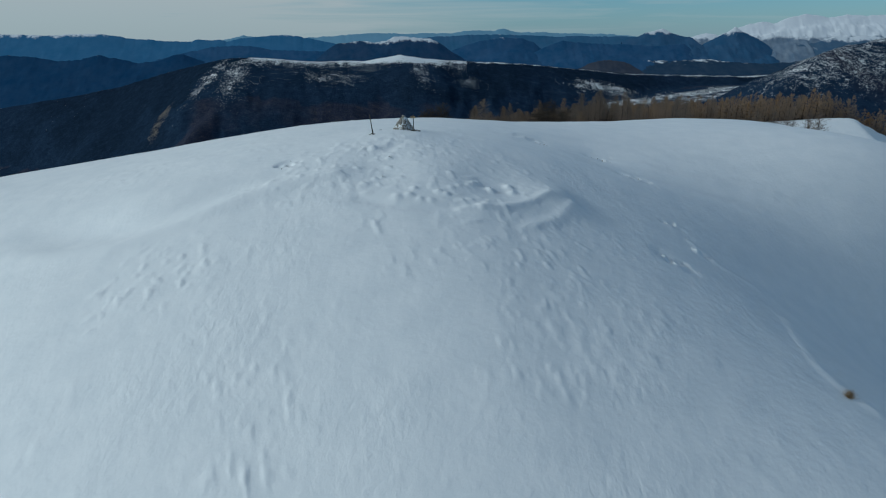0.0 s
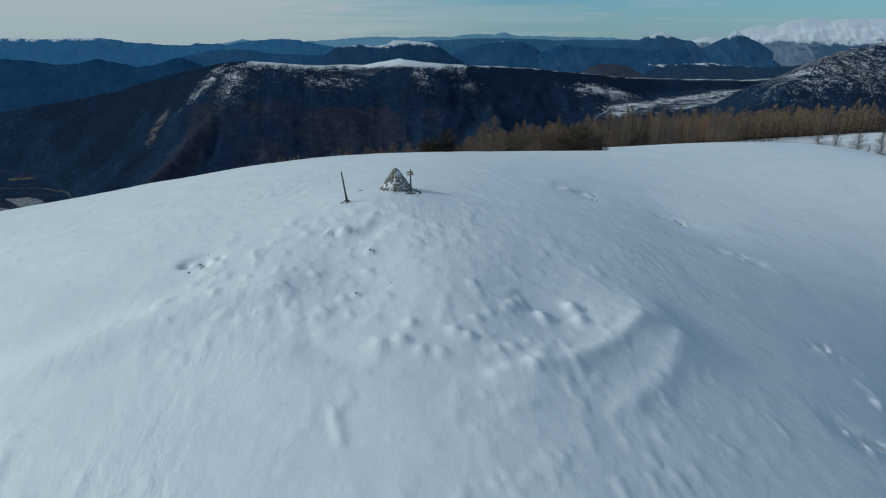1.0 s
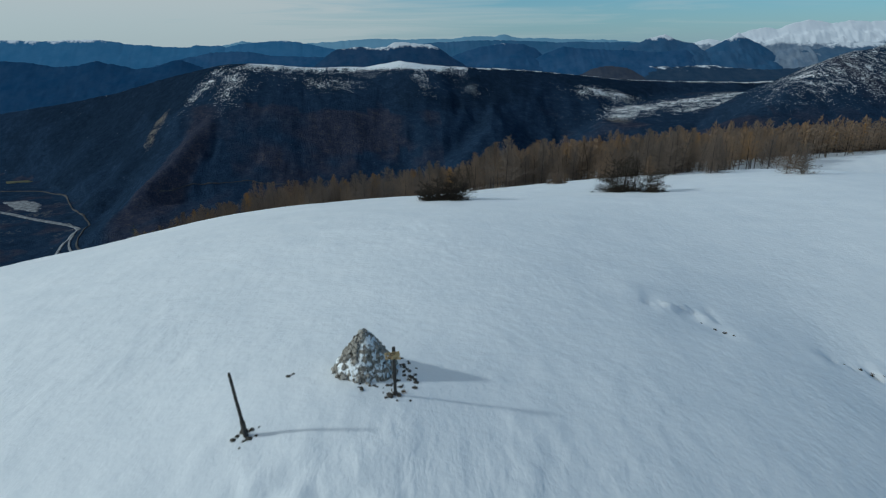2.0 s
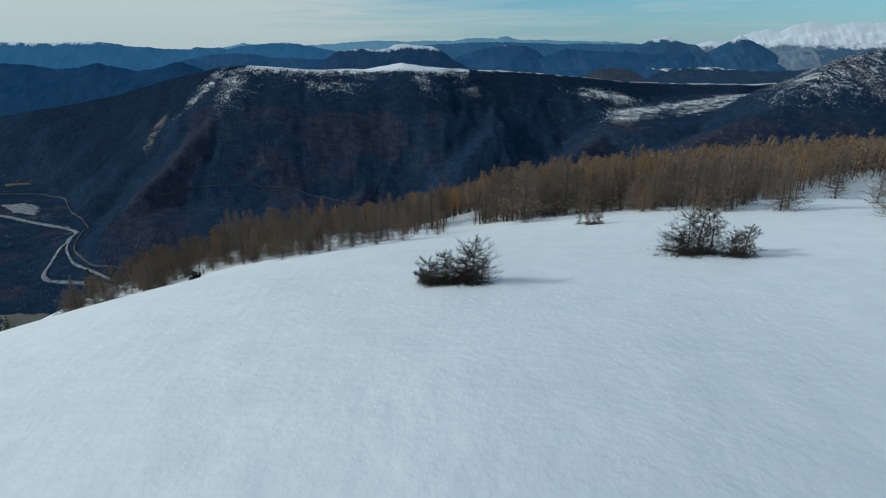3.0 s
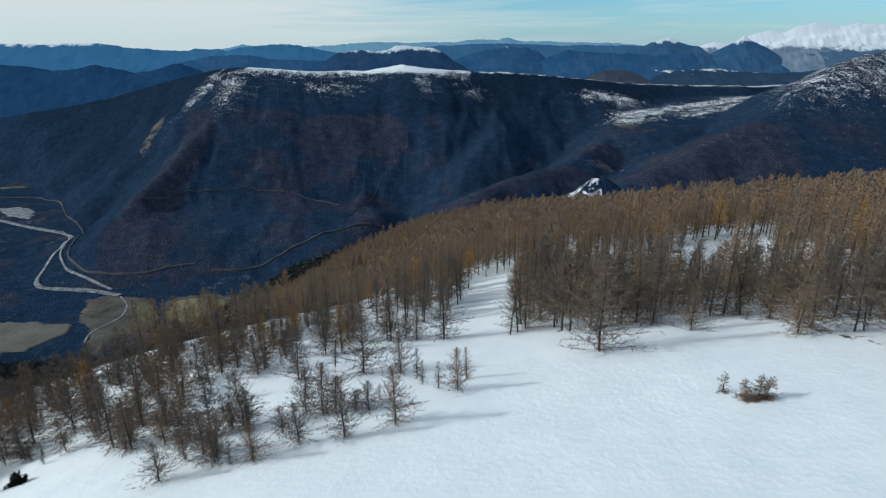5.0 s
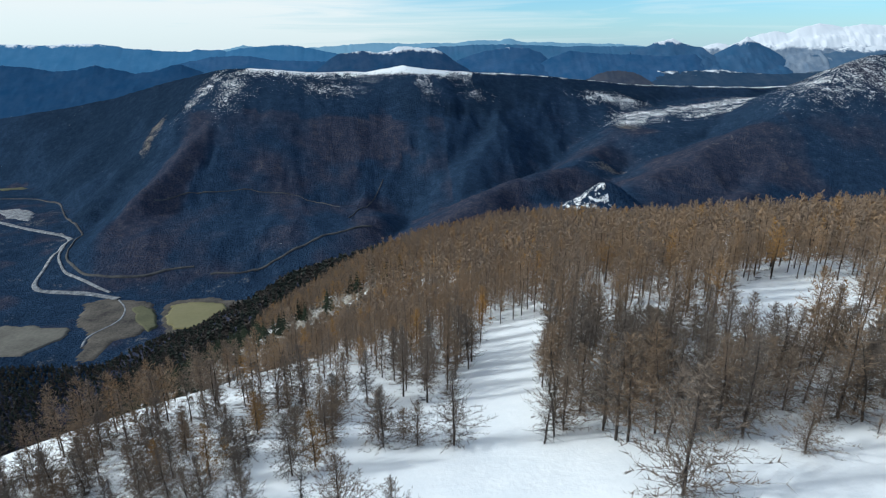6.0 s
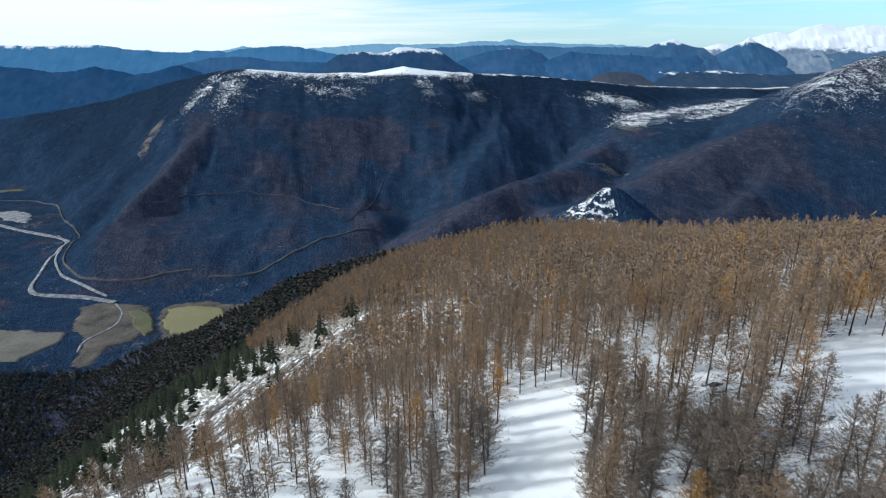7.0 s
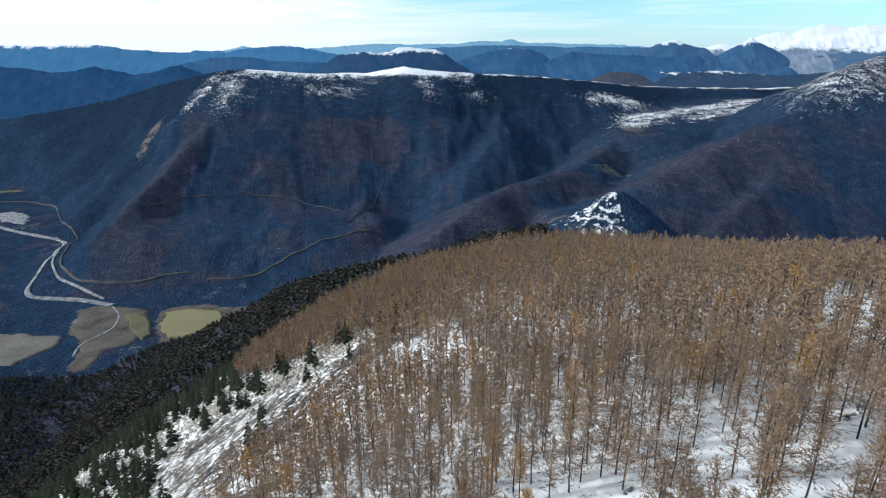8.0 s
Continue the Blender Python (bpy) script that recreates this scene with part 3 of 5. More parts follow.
ROCK_LINE = [(-224, 381, 0), (-150, 330, 0), (-110, 318, 0), (-80, 305, 0), (-55, 297, 0), (-35, 288, 0), (-16, 290, 0)]


# Clearings: x, y, half length, half width, turn, share of the trees left.
CLEARINGS = [(62, 151, 15, 7.5, 0.45, 0.0), (49, 141, 10, 5, 0.4, 0.3), (38, 161, 8, 3, 0.6, 0.5), (46, 171, 6, 3, 0.6, 0.6), (77, 198, 8, 6, 0.6, 0.25), (89, 175, 9, 6, 0.3, 0.35), (26, 158, 4, 3, 0.2, 0.6),
             (-7, 136, 5, 4, 0.0, 0.1), (-26, 138, 9, 3, 0.1, 0.25), (3, 253, 6, 4, 0.3, 0.2), (14, 164, 3, 3, 0.0, 0.6)]


def in_wood(x, y):
    """How thickly the larches stand: zero outside the wood."""
    front = glide((-80, -40, -20, -5, 5, 10, 13, 20, 28, 38, 45, 55, 62, 80, 110, 160), (105, 97, 101, 113, 116, 124, 114, 106, 112, 110, 96, 92, 104, 122, 146, 158), x)
    left = np.interp(y, (80, 96, 107, 115, 122, 135, 150, 195, 210, 225, 238, 258, 285, 305, 430), (-56, -62, -60, -48, -42, -37, -33, -22, -46, -30, -18, -13, -12, -58, -125))
    wood = np.where((y > front) & (x > left) & (y < 430) & (x < 230), 1.0, 0.0)
    d, _ = along(x, y, [(3, 96, 0), (8, 118, 0), (13, 136, 0), (17, 153, 0)])
    wood = np.where(d < 5.0, 0.0, wood)
    for cx, cy, rx, ry, turn, left_over in CLEARINGS:
        wood = np.where(blob(x, y, cx, cy, rx, ry, turn) > 0, wood * left_over, wood)
    wood = np.where((x > 26) & (x < 100) & (y < 182), wood * np.where(y < 126, 0.95, 0.88), wood)
    wood = np.where(blob(x, y, 94, 217, 12, 6, 0.3) > 0, 0.0, wood)
    wood = np.where(blob(x, y, -2, 125, 5, 6) > 0, wood * 0.2, wood)
    wood = np.where((x > -13) & (x < 7) & (y < 119), wood * 0.55, wood)
    wood = np.where(blob(x, y, -1, 245, 5, 14, 0.3) > 0, 0.0, wood)
    return wood


ground = build_ground()


def range_mesh(name, crest, depth, foot, mat, label, seed, rough=70):
    """A far mountain range: an uneven crest, with spurs and gullies that run down towards the valley."""
    xs = np.arange(crest[0][0], crest[-1][0], 9.0)
    cz = np.interp(xs, [c[0] for c in crest], [c[1] for c in crest])
    rag = 14 * (fbm(xs, xs * 0 + seed, 110, 5, seed) - 0.5) + 12 * (fbm(xs, xs * 0 + seed, 45, 4, seed + 3, True, 0.6) - 0.6)
    calm = np.convolve(np.pad(cz, 40, mode="edge"), np.ones(81) / 81, "valid")
    rows = 34
    v = np.linspace(0, 1, rows) ** 1.6
    X, V = np.meshgrid(xs, v)
    run = V * 950
    lean = 0.7 * math.sin(seed * 1.7)
    spur = fbm(X + 3.0 * lean * run, run * 4.0, 200, 5, seed + 5, True, 0.6) - 0.55
    near_top = np.exp(-V * 14)
    top = (cz + rag)[None, :] * near_top + calm[None, :] * (1 - near_top)
    Z = top + (foot - calm[None, :]) * V ** 0.9 + spur * rough * np.clip(V * 9, 0, 1)
    Y = depth - run
    n = len(xs)
    back = np.column_stack([xs, np.full(n, depth + 60.0), np.full(n, float(foot))])
    co = np.concatenate([back, np.column_stack([X.ravel(), Y.ravel(), Z.ravel()])])
    i, j = np.meshgrid(np.arange(rows), np.arange(n - 1), indexing="ij")
    faces = np.stack([i * n + j, (i + 1) * n + j, (i + 1) * n + j + 1, i * n + j + 1], -1).reshape(-1, 4)
    me = mesh_from(name, co, faces)
    me.materials.append(mat)
    return tagged(new(name, me), label, "mountain range", kind="structure")


# the blue in these colours is aerial haze, paler with distance
HAZE_FAR = hazed_range_material("far_hazed_range", (0.19, 0.35, 0.49), (0.22, 0.38, 0.52), 60, 10, 0.12)
HAZE_MID = hazed_range_material("hazed_range", (0.052, 0.155, 0.30), (0.072, 0.18, 0.33), 8, 10, 0.12)
HAZE_BACK = hazed_range_material("grey_hazed_range", (0.052, 0.140, 0.255), (0.076, 0.160, 0.285), 8, 12, 0.10)
HAZE_NEAR = hazed_range_material("dark_hazed_hills", (0.030, 0.092, 0.200), (0.056, 0.120, 0.235), -24, 9, 0.08)
HILLS_LEFT = hazed_range_material("dark_snowy_hills", (0.018, 0.060, 0.140), (0.032, 0.076, 0.158), -100, 8, 0.06)
DOUBLE = hazed_range_material("dark_hill", (0.022, 0.062, 0.135), (0.044, 0.082, 0.158), -52, 8, 0.06)
PEAK = hazed_range_material("hazed_peaks", (0.042, 0.110, 0.215), (0.066, 0.130, 0.235), -14, 8, 0.10)
WHITE = hazed_range_material("white_range", (0.13, 0.19, 0.28), (0.24, 0.29, 0.36), -60, 12, 0.14)
PATCHY = hazed_range_material("half_snowy_mountain", (0.07, 0.13, 0.22), (0.105, 0.165, 0.25), -80, 9, 0.10)
PLAIN = hazed_range_material("snowy_plain", (0.028, 0.060, 0.112), (0.050, 0.080, 0.130), -206, 8, 0.06, (1.0, 1.0, 3.4))
MOOR = hazed_range_material("brown_moor_hill", (0.046, 0.062, 0.098), (0.085, 0.092, 0.118), -150, 8, 0.06)
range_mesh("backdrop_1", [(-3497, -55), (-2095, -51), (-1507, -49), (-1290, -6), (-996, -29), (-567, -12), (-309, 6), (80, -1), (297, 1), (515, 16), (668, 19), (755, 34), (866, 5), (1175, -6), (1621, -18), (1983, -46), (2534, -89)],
           4850, -740, HAZE_FAR, "pale blue mountain range on the horizon", 101, 12)
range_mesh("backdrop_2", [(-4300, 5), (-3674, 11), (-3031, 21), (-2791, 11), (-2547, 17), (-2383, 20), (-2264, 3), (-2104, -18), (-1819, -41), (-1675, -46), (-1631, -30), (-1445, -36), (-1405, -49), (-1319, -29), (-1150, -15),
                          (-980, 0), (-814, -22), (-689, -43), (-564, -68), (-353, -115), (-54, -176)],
           4790, -740, HAZE_MID, "long blue plateau with snow on its top", 111, 22)
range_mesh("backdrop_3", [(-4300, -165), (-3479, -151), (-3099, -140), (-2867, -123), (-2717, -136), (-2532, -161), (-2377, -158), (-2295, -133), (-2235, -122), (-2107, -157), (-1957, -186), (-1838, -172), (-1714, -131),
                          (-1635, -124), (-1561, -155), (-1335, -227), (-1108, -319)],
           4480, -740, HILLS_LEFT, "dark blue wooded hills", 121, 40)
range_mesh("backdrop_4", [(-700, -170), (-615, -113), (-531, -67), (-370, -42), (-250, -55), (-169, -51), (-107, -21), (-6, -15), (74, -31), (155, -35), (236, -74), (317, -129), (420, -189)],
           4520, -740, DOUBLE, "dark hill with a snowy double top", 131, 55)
range_mesh("backdrop_5", [(198, -195), (282, -144), (408, -94), (533, -55), (700, -37), (868, -35), (953, -71), (1020, -123), (1130, -193)], 4620, -740, HAZE_NEAR, "rounded dark blue hill", 141, 45)
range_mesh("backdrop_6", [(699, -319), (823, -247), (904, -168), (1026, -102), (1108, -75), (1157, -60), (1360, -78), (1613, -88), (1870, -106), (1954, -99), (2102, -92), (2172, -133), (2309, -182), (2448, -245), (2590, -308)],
           4560, -740, HAZE_NEAR, "broad dark blue wooded ridge", 151, 50)
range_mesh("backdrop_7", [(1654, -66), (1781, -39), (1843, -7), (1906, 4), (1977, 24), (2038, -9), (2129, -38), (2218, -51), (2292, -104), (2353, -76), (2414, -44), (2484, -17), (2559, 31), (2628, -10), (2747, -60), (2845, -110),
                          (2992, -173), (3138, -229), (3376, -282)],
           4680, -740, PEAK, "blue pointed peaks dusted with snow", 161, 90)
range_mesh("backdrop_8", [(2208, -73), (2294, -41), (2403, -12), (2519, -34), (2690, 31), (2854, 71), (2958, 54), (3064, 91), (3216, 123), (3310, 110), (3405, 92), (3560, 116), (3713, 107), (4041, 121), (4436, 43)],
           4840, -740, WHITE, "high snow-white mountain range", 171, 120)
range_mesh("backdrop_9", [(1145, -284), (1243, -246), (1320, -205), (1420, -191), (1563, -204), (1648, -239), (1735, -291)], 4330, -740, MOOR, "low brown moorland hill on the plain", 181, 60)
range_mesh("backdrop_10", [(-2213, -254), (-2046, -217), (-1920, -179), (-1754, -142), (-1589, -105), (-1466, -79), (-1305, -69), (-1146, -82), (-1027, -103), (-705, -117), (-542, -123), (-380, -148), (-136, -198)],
           4580, -740, HAZE_NEAR, "dark blue rounded ridge behind the plateau", 191, 36)
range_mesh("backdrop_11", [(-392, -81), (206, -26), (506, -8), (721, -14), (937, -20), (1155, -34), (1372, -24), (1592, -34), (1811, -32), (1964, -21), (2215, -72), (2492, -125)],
           4760, -740, HAZE_BACK, "long grey-blue range under the horizon", 193, 36)
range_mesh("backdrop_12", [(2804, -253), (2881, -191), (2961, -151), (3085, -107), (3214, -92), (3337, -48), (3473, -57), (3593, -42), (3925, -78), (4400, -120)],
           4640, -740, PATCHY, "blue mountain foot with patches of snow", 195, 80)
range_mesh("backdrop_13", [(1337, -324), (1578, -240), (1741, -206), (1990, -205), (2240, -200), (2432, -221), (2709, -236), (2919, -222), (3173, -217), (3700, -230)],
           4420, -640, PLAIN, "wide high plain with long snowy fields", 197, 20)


# ---- valley floor: pond, fields, river and road ----
def patch(name, outline, mat, label, lift, category):
    """An area with an uneven rim, draped over the valley floor."""
    o = np.array(outline, float)
    step = max(4.0, float(np.ptp(o[:, 0]) + np.ptp(o[:, 1])) / 70)
    gx, gy = np.meshgrid(np.arange(o[:, 0].min() - 20, o[:, 0].max() + 20, step), np.arange(o[:, 1].min() - 20, o[:, 1].max() + 20, step))
    qx, qy = gx + 24 * (fbm(gx, gy, 35, 3, 7) - 0.5), gy + 24 * (fbm(gx, gy, 35, 3, 8) - 0.5)
    inside = np.zeros(gx.shape, bool)
    for (ax, ay), (bx, by) in zip(o, np.roll(o, -1, 0)):
        cross = ((ay > qy) != (by > qy)) & (qx < (bx - ax) * (qy - ay) / (by - ay + 1e-9) + ax)
        inside ^= cross
    z = land(gx.ravel(), gy.ravel()) + np.where(inside, lift, -3).ravel()
    n = gx.shape[1]
    i, j = np.meshgrid(np.arange(gx.shape[0] - 1), np.arange(n - 1), indexing="ij")
    keep = inside[:-1, :-1] | inside[1:, :-1] | inside[:-1, 1:] | inside[1:, 1:]
    faces = np.stack([i * n + j, i * n + j + 1, (i + 1) * n + j + 1, (i + 1) * n + j], -1)[keep]
    used, flat = np.unique(faces, return_inverse=True)
    me = mesh_from(name, np.column_stack([gx.ravel(), gy.ravel(), z])[used], flat.reshape(-1, 4))
    me.materials.append(mat)
    return tagged(new(name, me), label, category, kind="structure")


def ribbon(name, line, width, mat, label, category, seed):
    """A winding strip draped over the land."""
    pts = []
    for (ax, ay), (bx, by) in zip(line, line[1:]):
        n = max(2, int(math.hypot(bx - ax, by - ay) / 14))
        pts += [(ax + (bx - ax) * i / n, ay + (by - ay) * i / n) for i in range(n)]
    p = np.array(pts + [line[-1]])
    for _ in range(5):
        p[1:-1] = (p[:-2] + p[1:-1] * 2 + p[2:]) / 4
    d = np.gradient(p, axis=0)
    nrm = np.column_stack([-d[:, 1], d[:, 0]]) / np.linalg.norm(d, axis=1)[:, None]
    w = width * (0.6 + 0.8 * fbm(p[:, 0], p[:, 1], 60, 3, seed))
    rows = []
    for s, lift in ((-1.0, -6), (-0.8, 3), (-0.3, 3), (0.3, 3), (0.8, 3), (1.0, -6)):
        q = p + nrm * (s * w)[:, None]
        rows.append(np.column_stack([q, land(q[:, 0], q[:, 1]) + lift]))
    co = np.stack(rows, 1).reshape(-1, 3)
    i, j = np.meshgrid(np.arange(len(p) - 1), np.arange(5), indexing="ij")
    faces = np.stack([i * 6 + j, i * 6 + j + 1, (i + 1) * 6 + j + 1, (i + 1) * 6 + j], -1).reshape(-1, 4)[:, ::-1]
    me = mesh_from(name, co, faces)
    me.materials.append(mat)
    return tagged(new(name, me), label, category, kind="structure")


patch("water_1", [(-695, 1560), (-695, 1616), (-630, 1632), (-562, 1617), (-526, 1572), (-532, 1516), (-598, 1476), (-636, 1463), (-676, 1513)], M_WATER, "olive-green settling pond on the valley floor", 3.5, "pond")
patch("water_2", [(-806, 1600), (-788, 1619), (-740, 1583), (-688, 1488), (-701, 1453), (-744, 1492)], M_MEADOW, "dull green pond edge beside the gravel pit", 4.5, "pond")
patch("pond_bank", [(-712, 1555), (-712, 1640), (-620, 1662), (-520, 1640), (-440, 1640), (-420, 1610), (-500, 1560), (-510, 1500), (-600, 1450), (-650, 1440)], M_PIT, "bare earth bank round the settling pond", 1.5, "bank")
patch("field_1", [(-1142, 1511), (-1027, 1510), (-974, 1491), (-920, 1497), (-900, 1465), (-912, 1409), (-955, 1350), (-1030, 1347)], M_FIELD, "pale bare field on the valley floor", 3, "field")
patch("field_2", [(-927, 1535), (-957, 1648), (-908, 1675), (-802, 1649), (-760, 1640), (-700, 1500), (-726, 1440), (-762, 1405), (-769, 1314), (-808, 1316), (-847, 1438)], M_PIT, "brown dug-over gravel pit with tracks", 2.5, "gravel pit")
patch("field_3", [(-2160, 3130), (-2060, 3160), (-2010, 3120), (-2120, 3090)], M_MEADOW, "dull green meadow in the valley", 3, "meadow")
patch("field_4", [(-1905, 2700), (-1800, 2720), (-1690, 2640), (-1640, 2520), (-1760, 2560)], M_GRAVEL, "pale gravel flat beside the river", 2.5, "gravel flat")
patch("field_6", [(-2260, 2560), (-2100, 2640), (-1950, 2560), (-2050, 2480)], M_MEADOW, "dull green meadow by the river", 3, "meadow")
ribbon("river", [(-2100, 2640), (-1900, 2570), (-1716, 2484), (-1605, 2415), (-1478, 2348), (-1405, 2315), (-1323, 2255), (-1282, 2157), (-1243, 2039), (-1219, 1924), (-1194, 1794), (-1145, 1741), (-1067, 1732), (-974, 1710), (-876, 1672)], 9, M_GRAVEL, "pale braided river bed of gravel", "river", 201)
ribbon("river_branch", [(-1405, 2330), (-1323, 2240), (-1262, 2120), (-1222, 2010), (-1185, 1930), (-1115, 1833), (-1000, 1760), (-920, 1714)], 4, M_GRAVEL, "side channel of pale gravel", "river", 221)
ribbon("road_1", [(-2200, 2925), (-1994, 2913), (-1829, 2900), (-1653, 2775), (-1517, 2566), (-1327, 2337), (-1228, 2153), (-1200, 2036), (-1146, 1905), (-1036, 1797), (-942, 1778), (-842, 1780), (-787, 1811), (-707, 1828)], 3.4, M_ROAD, "pale road along the valley floor", "road", 211)
ribbon("road_2", [(-650, 1800), (-623, 1809), (-561, 1805), (-482, 1836), (-371, 1911), (-268, 1972), (-157, 2037)], 3.0, M_ROAD, "thin pale road at the foot of the terrace", "road", 213)
ribbon("track_1", [(-985, 2250), (-886, 2330), (-685, 2380), (-487, 2380), (-300, 2300)], 1.3, M_ROAD, "pale track along the wooded terrace", "track", 223)
ribbon("track_2", [(-870, 1660), (-820, 1600), (-800, 1520), (-850, 1440), (-830, 1380)], 3, M_GRAVEL, "pale track through the gravel pit", "track", 224)
ribbon("track_3", [(-140, 2560), (-175, 2420), (-205, 2300), (-250, 2150)], 1.3, M_ROAD, "pale track up the wooded spur", "track", 225)


# ---- trees ----
def part(name, me, mat, parent, label=""):
    """Links a mesh as one object under a thing."""
    if mat and not me.materials:
        me.materials.append(mat)
    ob = new(name, me)
    ob.parent = parent
    if label:
        tagged(ob, label)
    return ob


class Strands:
    """Collects tapering stems and flat slivers as arrays of triangles."""

    def __init__(self):
        self.v, self.f, self.n = [], [], 0

    def add(self, v, f):
        self.v.append(np.asarray(v, float))
        self.f.append(np.asarray(f, int) + self.n)
        self.n += len(v)

    def stem(self, pts, radii, sides=3):
        pts = np.asarray(pts, float)
        m = len(pts)
        d = np.gradient(pts, axis=0)
        d /= np.linalg.norm(d, axis=1)[:, None] + 1e-9
        ref = np.where(np.abs(d[:, 2:3]) > 0.9, [[1.0, 0, 0]], [[0, 0, 1.0]])
        u = np.cross(d, ref)
        u /= np.linalg.norm(u, axis=1)[:, None]
        w = np.cross(d, u)
        a = np.arange(sides) * 2 * math.pi / sides
        ring = pts[:, None] + (u[:, None] * np.cos(a)[None, :, None] + w[:, None] * np.sin(a)[None, :, None]) * np.asarray(radii)[:, None, None]
        f = []
        for i in range(m - 1):
            for j in range(sides):
                k = (j + 1) % sides
                f += [(i * sides + j, i * sides + k, (i + 1) * sides + k), (i * sides + j, (i + 1) * sides + k, (i + 1) * sides + j)]
        self.add(ring.reshape(-1, 3), f)

    def slivers(self, base, way, length, width, rng):
        """Thin pointed twigs, many at once."""
        n = len(base)
        side = np.cross(way, rng.normal(size=(n, 3)))
        side /= np.linalg.norm(side, axis=1)[:, None] + 1e-9
        tip = base + way * length[:, None]
        v = np.stack([base - side * width[:, None] / 2, base + side * width[:, None] / 2, tip], 1).reshape(-1, 3)
        self.add(v, np.arange(3 * n).reshape(-1, 3))

    def arrays(self):
        return np.concatenate(self.v), np.concatenate(self.f)

    def mesh(self, name):
        v, f = self.arrays()
        return mesh_from(name, v, f, smooth=False)


def unit(v):
    return v / (np.linalg.norm(v, axis=-1, keepdims=True) + 1e-9)


def branch_twigs(crown, path, radius, count, reach, width, rng, lift=0.32, forward=0.55, start=0.15):
    """A limb with twigs on both sides along its outer part."""
    path = np.asarray(path, float)
    if radius:
        crown.stem(path, np.linspace(radius, radius * 0.25, len(path)))
    u = rng.uniform(start, 1.0, count)
    seg = np.clip((u * (len(path) - 1)).astype(int), 0, len(path) - 2)
    fr = (u * (len(path) - 1) - seg)[:, None]
    base = path[seg] * (1 - fr) + path[seg + 1] * fr
    ahead = unit(path[seg + 1] - path[seg])
    way = unit(ahead * forward + rng.normal(size=(count, 3)) * 0.5 + np.array([0, 0, lift]))
    length = reach * rng.uniform(0.5, 1.2, count) * (1.15 - 0.5 * u)
    crown.slivers(base, way, length, width * rng.uniform(0.7, 1.3, count), rng)


def larch_parts(rng, height, limbs, twigs, width, spread=0.2, low=0.14, reach=0.30, lean=0.028, limb_r=0.022, sides=6, shape=0.7):
    """Trunk and crown of one larch as two sets of strands."""
    trunk, crown = Strands(), Strands()
    hs = np.linspace(0, 1, 7 if sides > 4 else 4)
    sway = rng.normal(size=2) * lean
    wob = rng.normal(size=(len(hs), 2)) * 0.008 * height
    wob[0] = 0
    pts = np.column_stack([sway[0] * height * hs ** 1.6 + wob[:, 0], sway[1] * height * hs ** 1.6 + wob[:, 1], hs * height])
    pts[0, 2] = -0.5
    r0 = height * 0.0128
    trunk.stem(pts, r0 * (1 - hs) ** 0.8 + 0.012, sides)
    # dead dark branches under the crown
    n = 34 if sides > 4 else 14
    hd = rng.uniform(0.08, 0.5, n) ** 1.1
    bd = np.column_stack([np.interp(hd, hs, pts[:, k]) for k in range(3)])
    ad = rng.uniform(0, 6.28, n)
    wd = unit(np.column_stack([np.cos(ad), np.sin(ad), rng.uniform(-0.35, 0.35, n)]))
    trunk.slivers(bd, wd, height * spread * rng.uniform(0.25, 0.75, n), np.full(n, 0.05 if sides > 4 else 0.075), rng)
    lobes = rng.uniform(0, 6.28, 3)
    for i in range(limbs):
        h = low + (0.99 - low) * (i + rng.uniform(0, 1)) / limbs
        base = np.array([np.interp(h, hs, pts[:, k]) for k in range(3)])
        a = i * 2.39996 + rng.normal() * 0.4
        q = (h - low) / (1 - low)
        # short and sparse at the foot of the crown, widest a third of the way up, a slim tip
        swell = min(1.0, 0.6 + 2.2 * q) * (1 - q) ** shape
        uneven = 1 + 0.22 * math.sin(a * 2 + lobes[0] + 5 * q) + 0.12 * math.sin(a * 3 + lobes[1] + 11 * q)
        ln = height * (spread * swell * uneven + 0.02) * rng.uniform(0.45, 1.12)
        rise = -0.22 + 0.85 * h + rng.normal() * 0.13
        out = np.array([math.cos(a), math.sin(a), 0.0])
        bend = rng.uniform(0.08, 0.28)
        steps = np.array([0, 1.0]) if sides < 6 or ln < 0.2 * height else np.array([0, 0.55, 1.0])
        path = base + out * (steps * ln)[:, None] + np.array([0, 0, 1.0]) * (rise * ln * steps + bend * ln * steps ** 2)[:, None]
        if limb_r:
            path[1:] += rng.normal(size=(len(path) - 1, 3)) * 0.05 * ln
        branch_twigs(crown, path, limb_r * (1.1 - 0.7 * h), max(3, int(twigs * (0.3 + 0.9 * ln / (height * spread)))), reach + 0.10 * ln, width, rng, 0.20, 0.6, 0.04)
    return trunk, crown


def make_larch(rng, name, height, limbs, twigs, width, mat, label, category="tree", **kw):
    base = tagged(new(name), label, category)
    trunk, crown = larch_parts(rng, height, limbs, twigs, width, **kw)
    part("trunk", trunk.mesh("trunk"), M_BARK, base)
    part("crown", crown.mesh("crown"), mat, base)
    return base


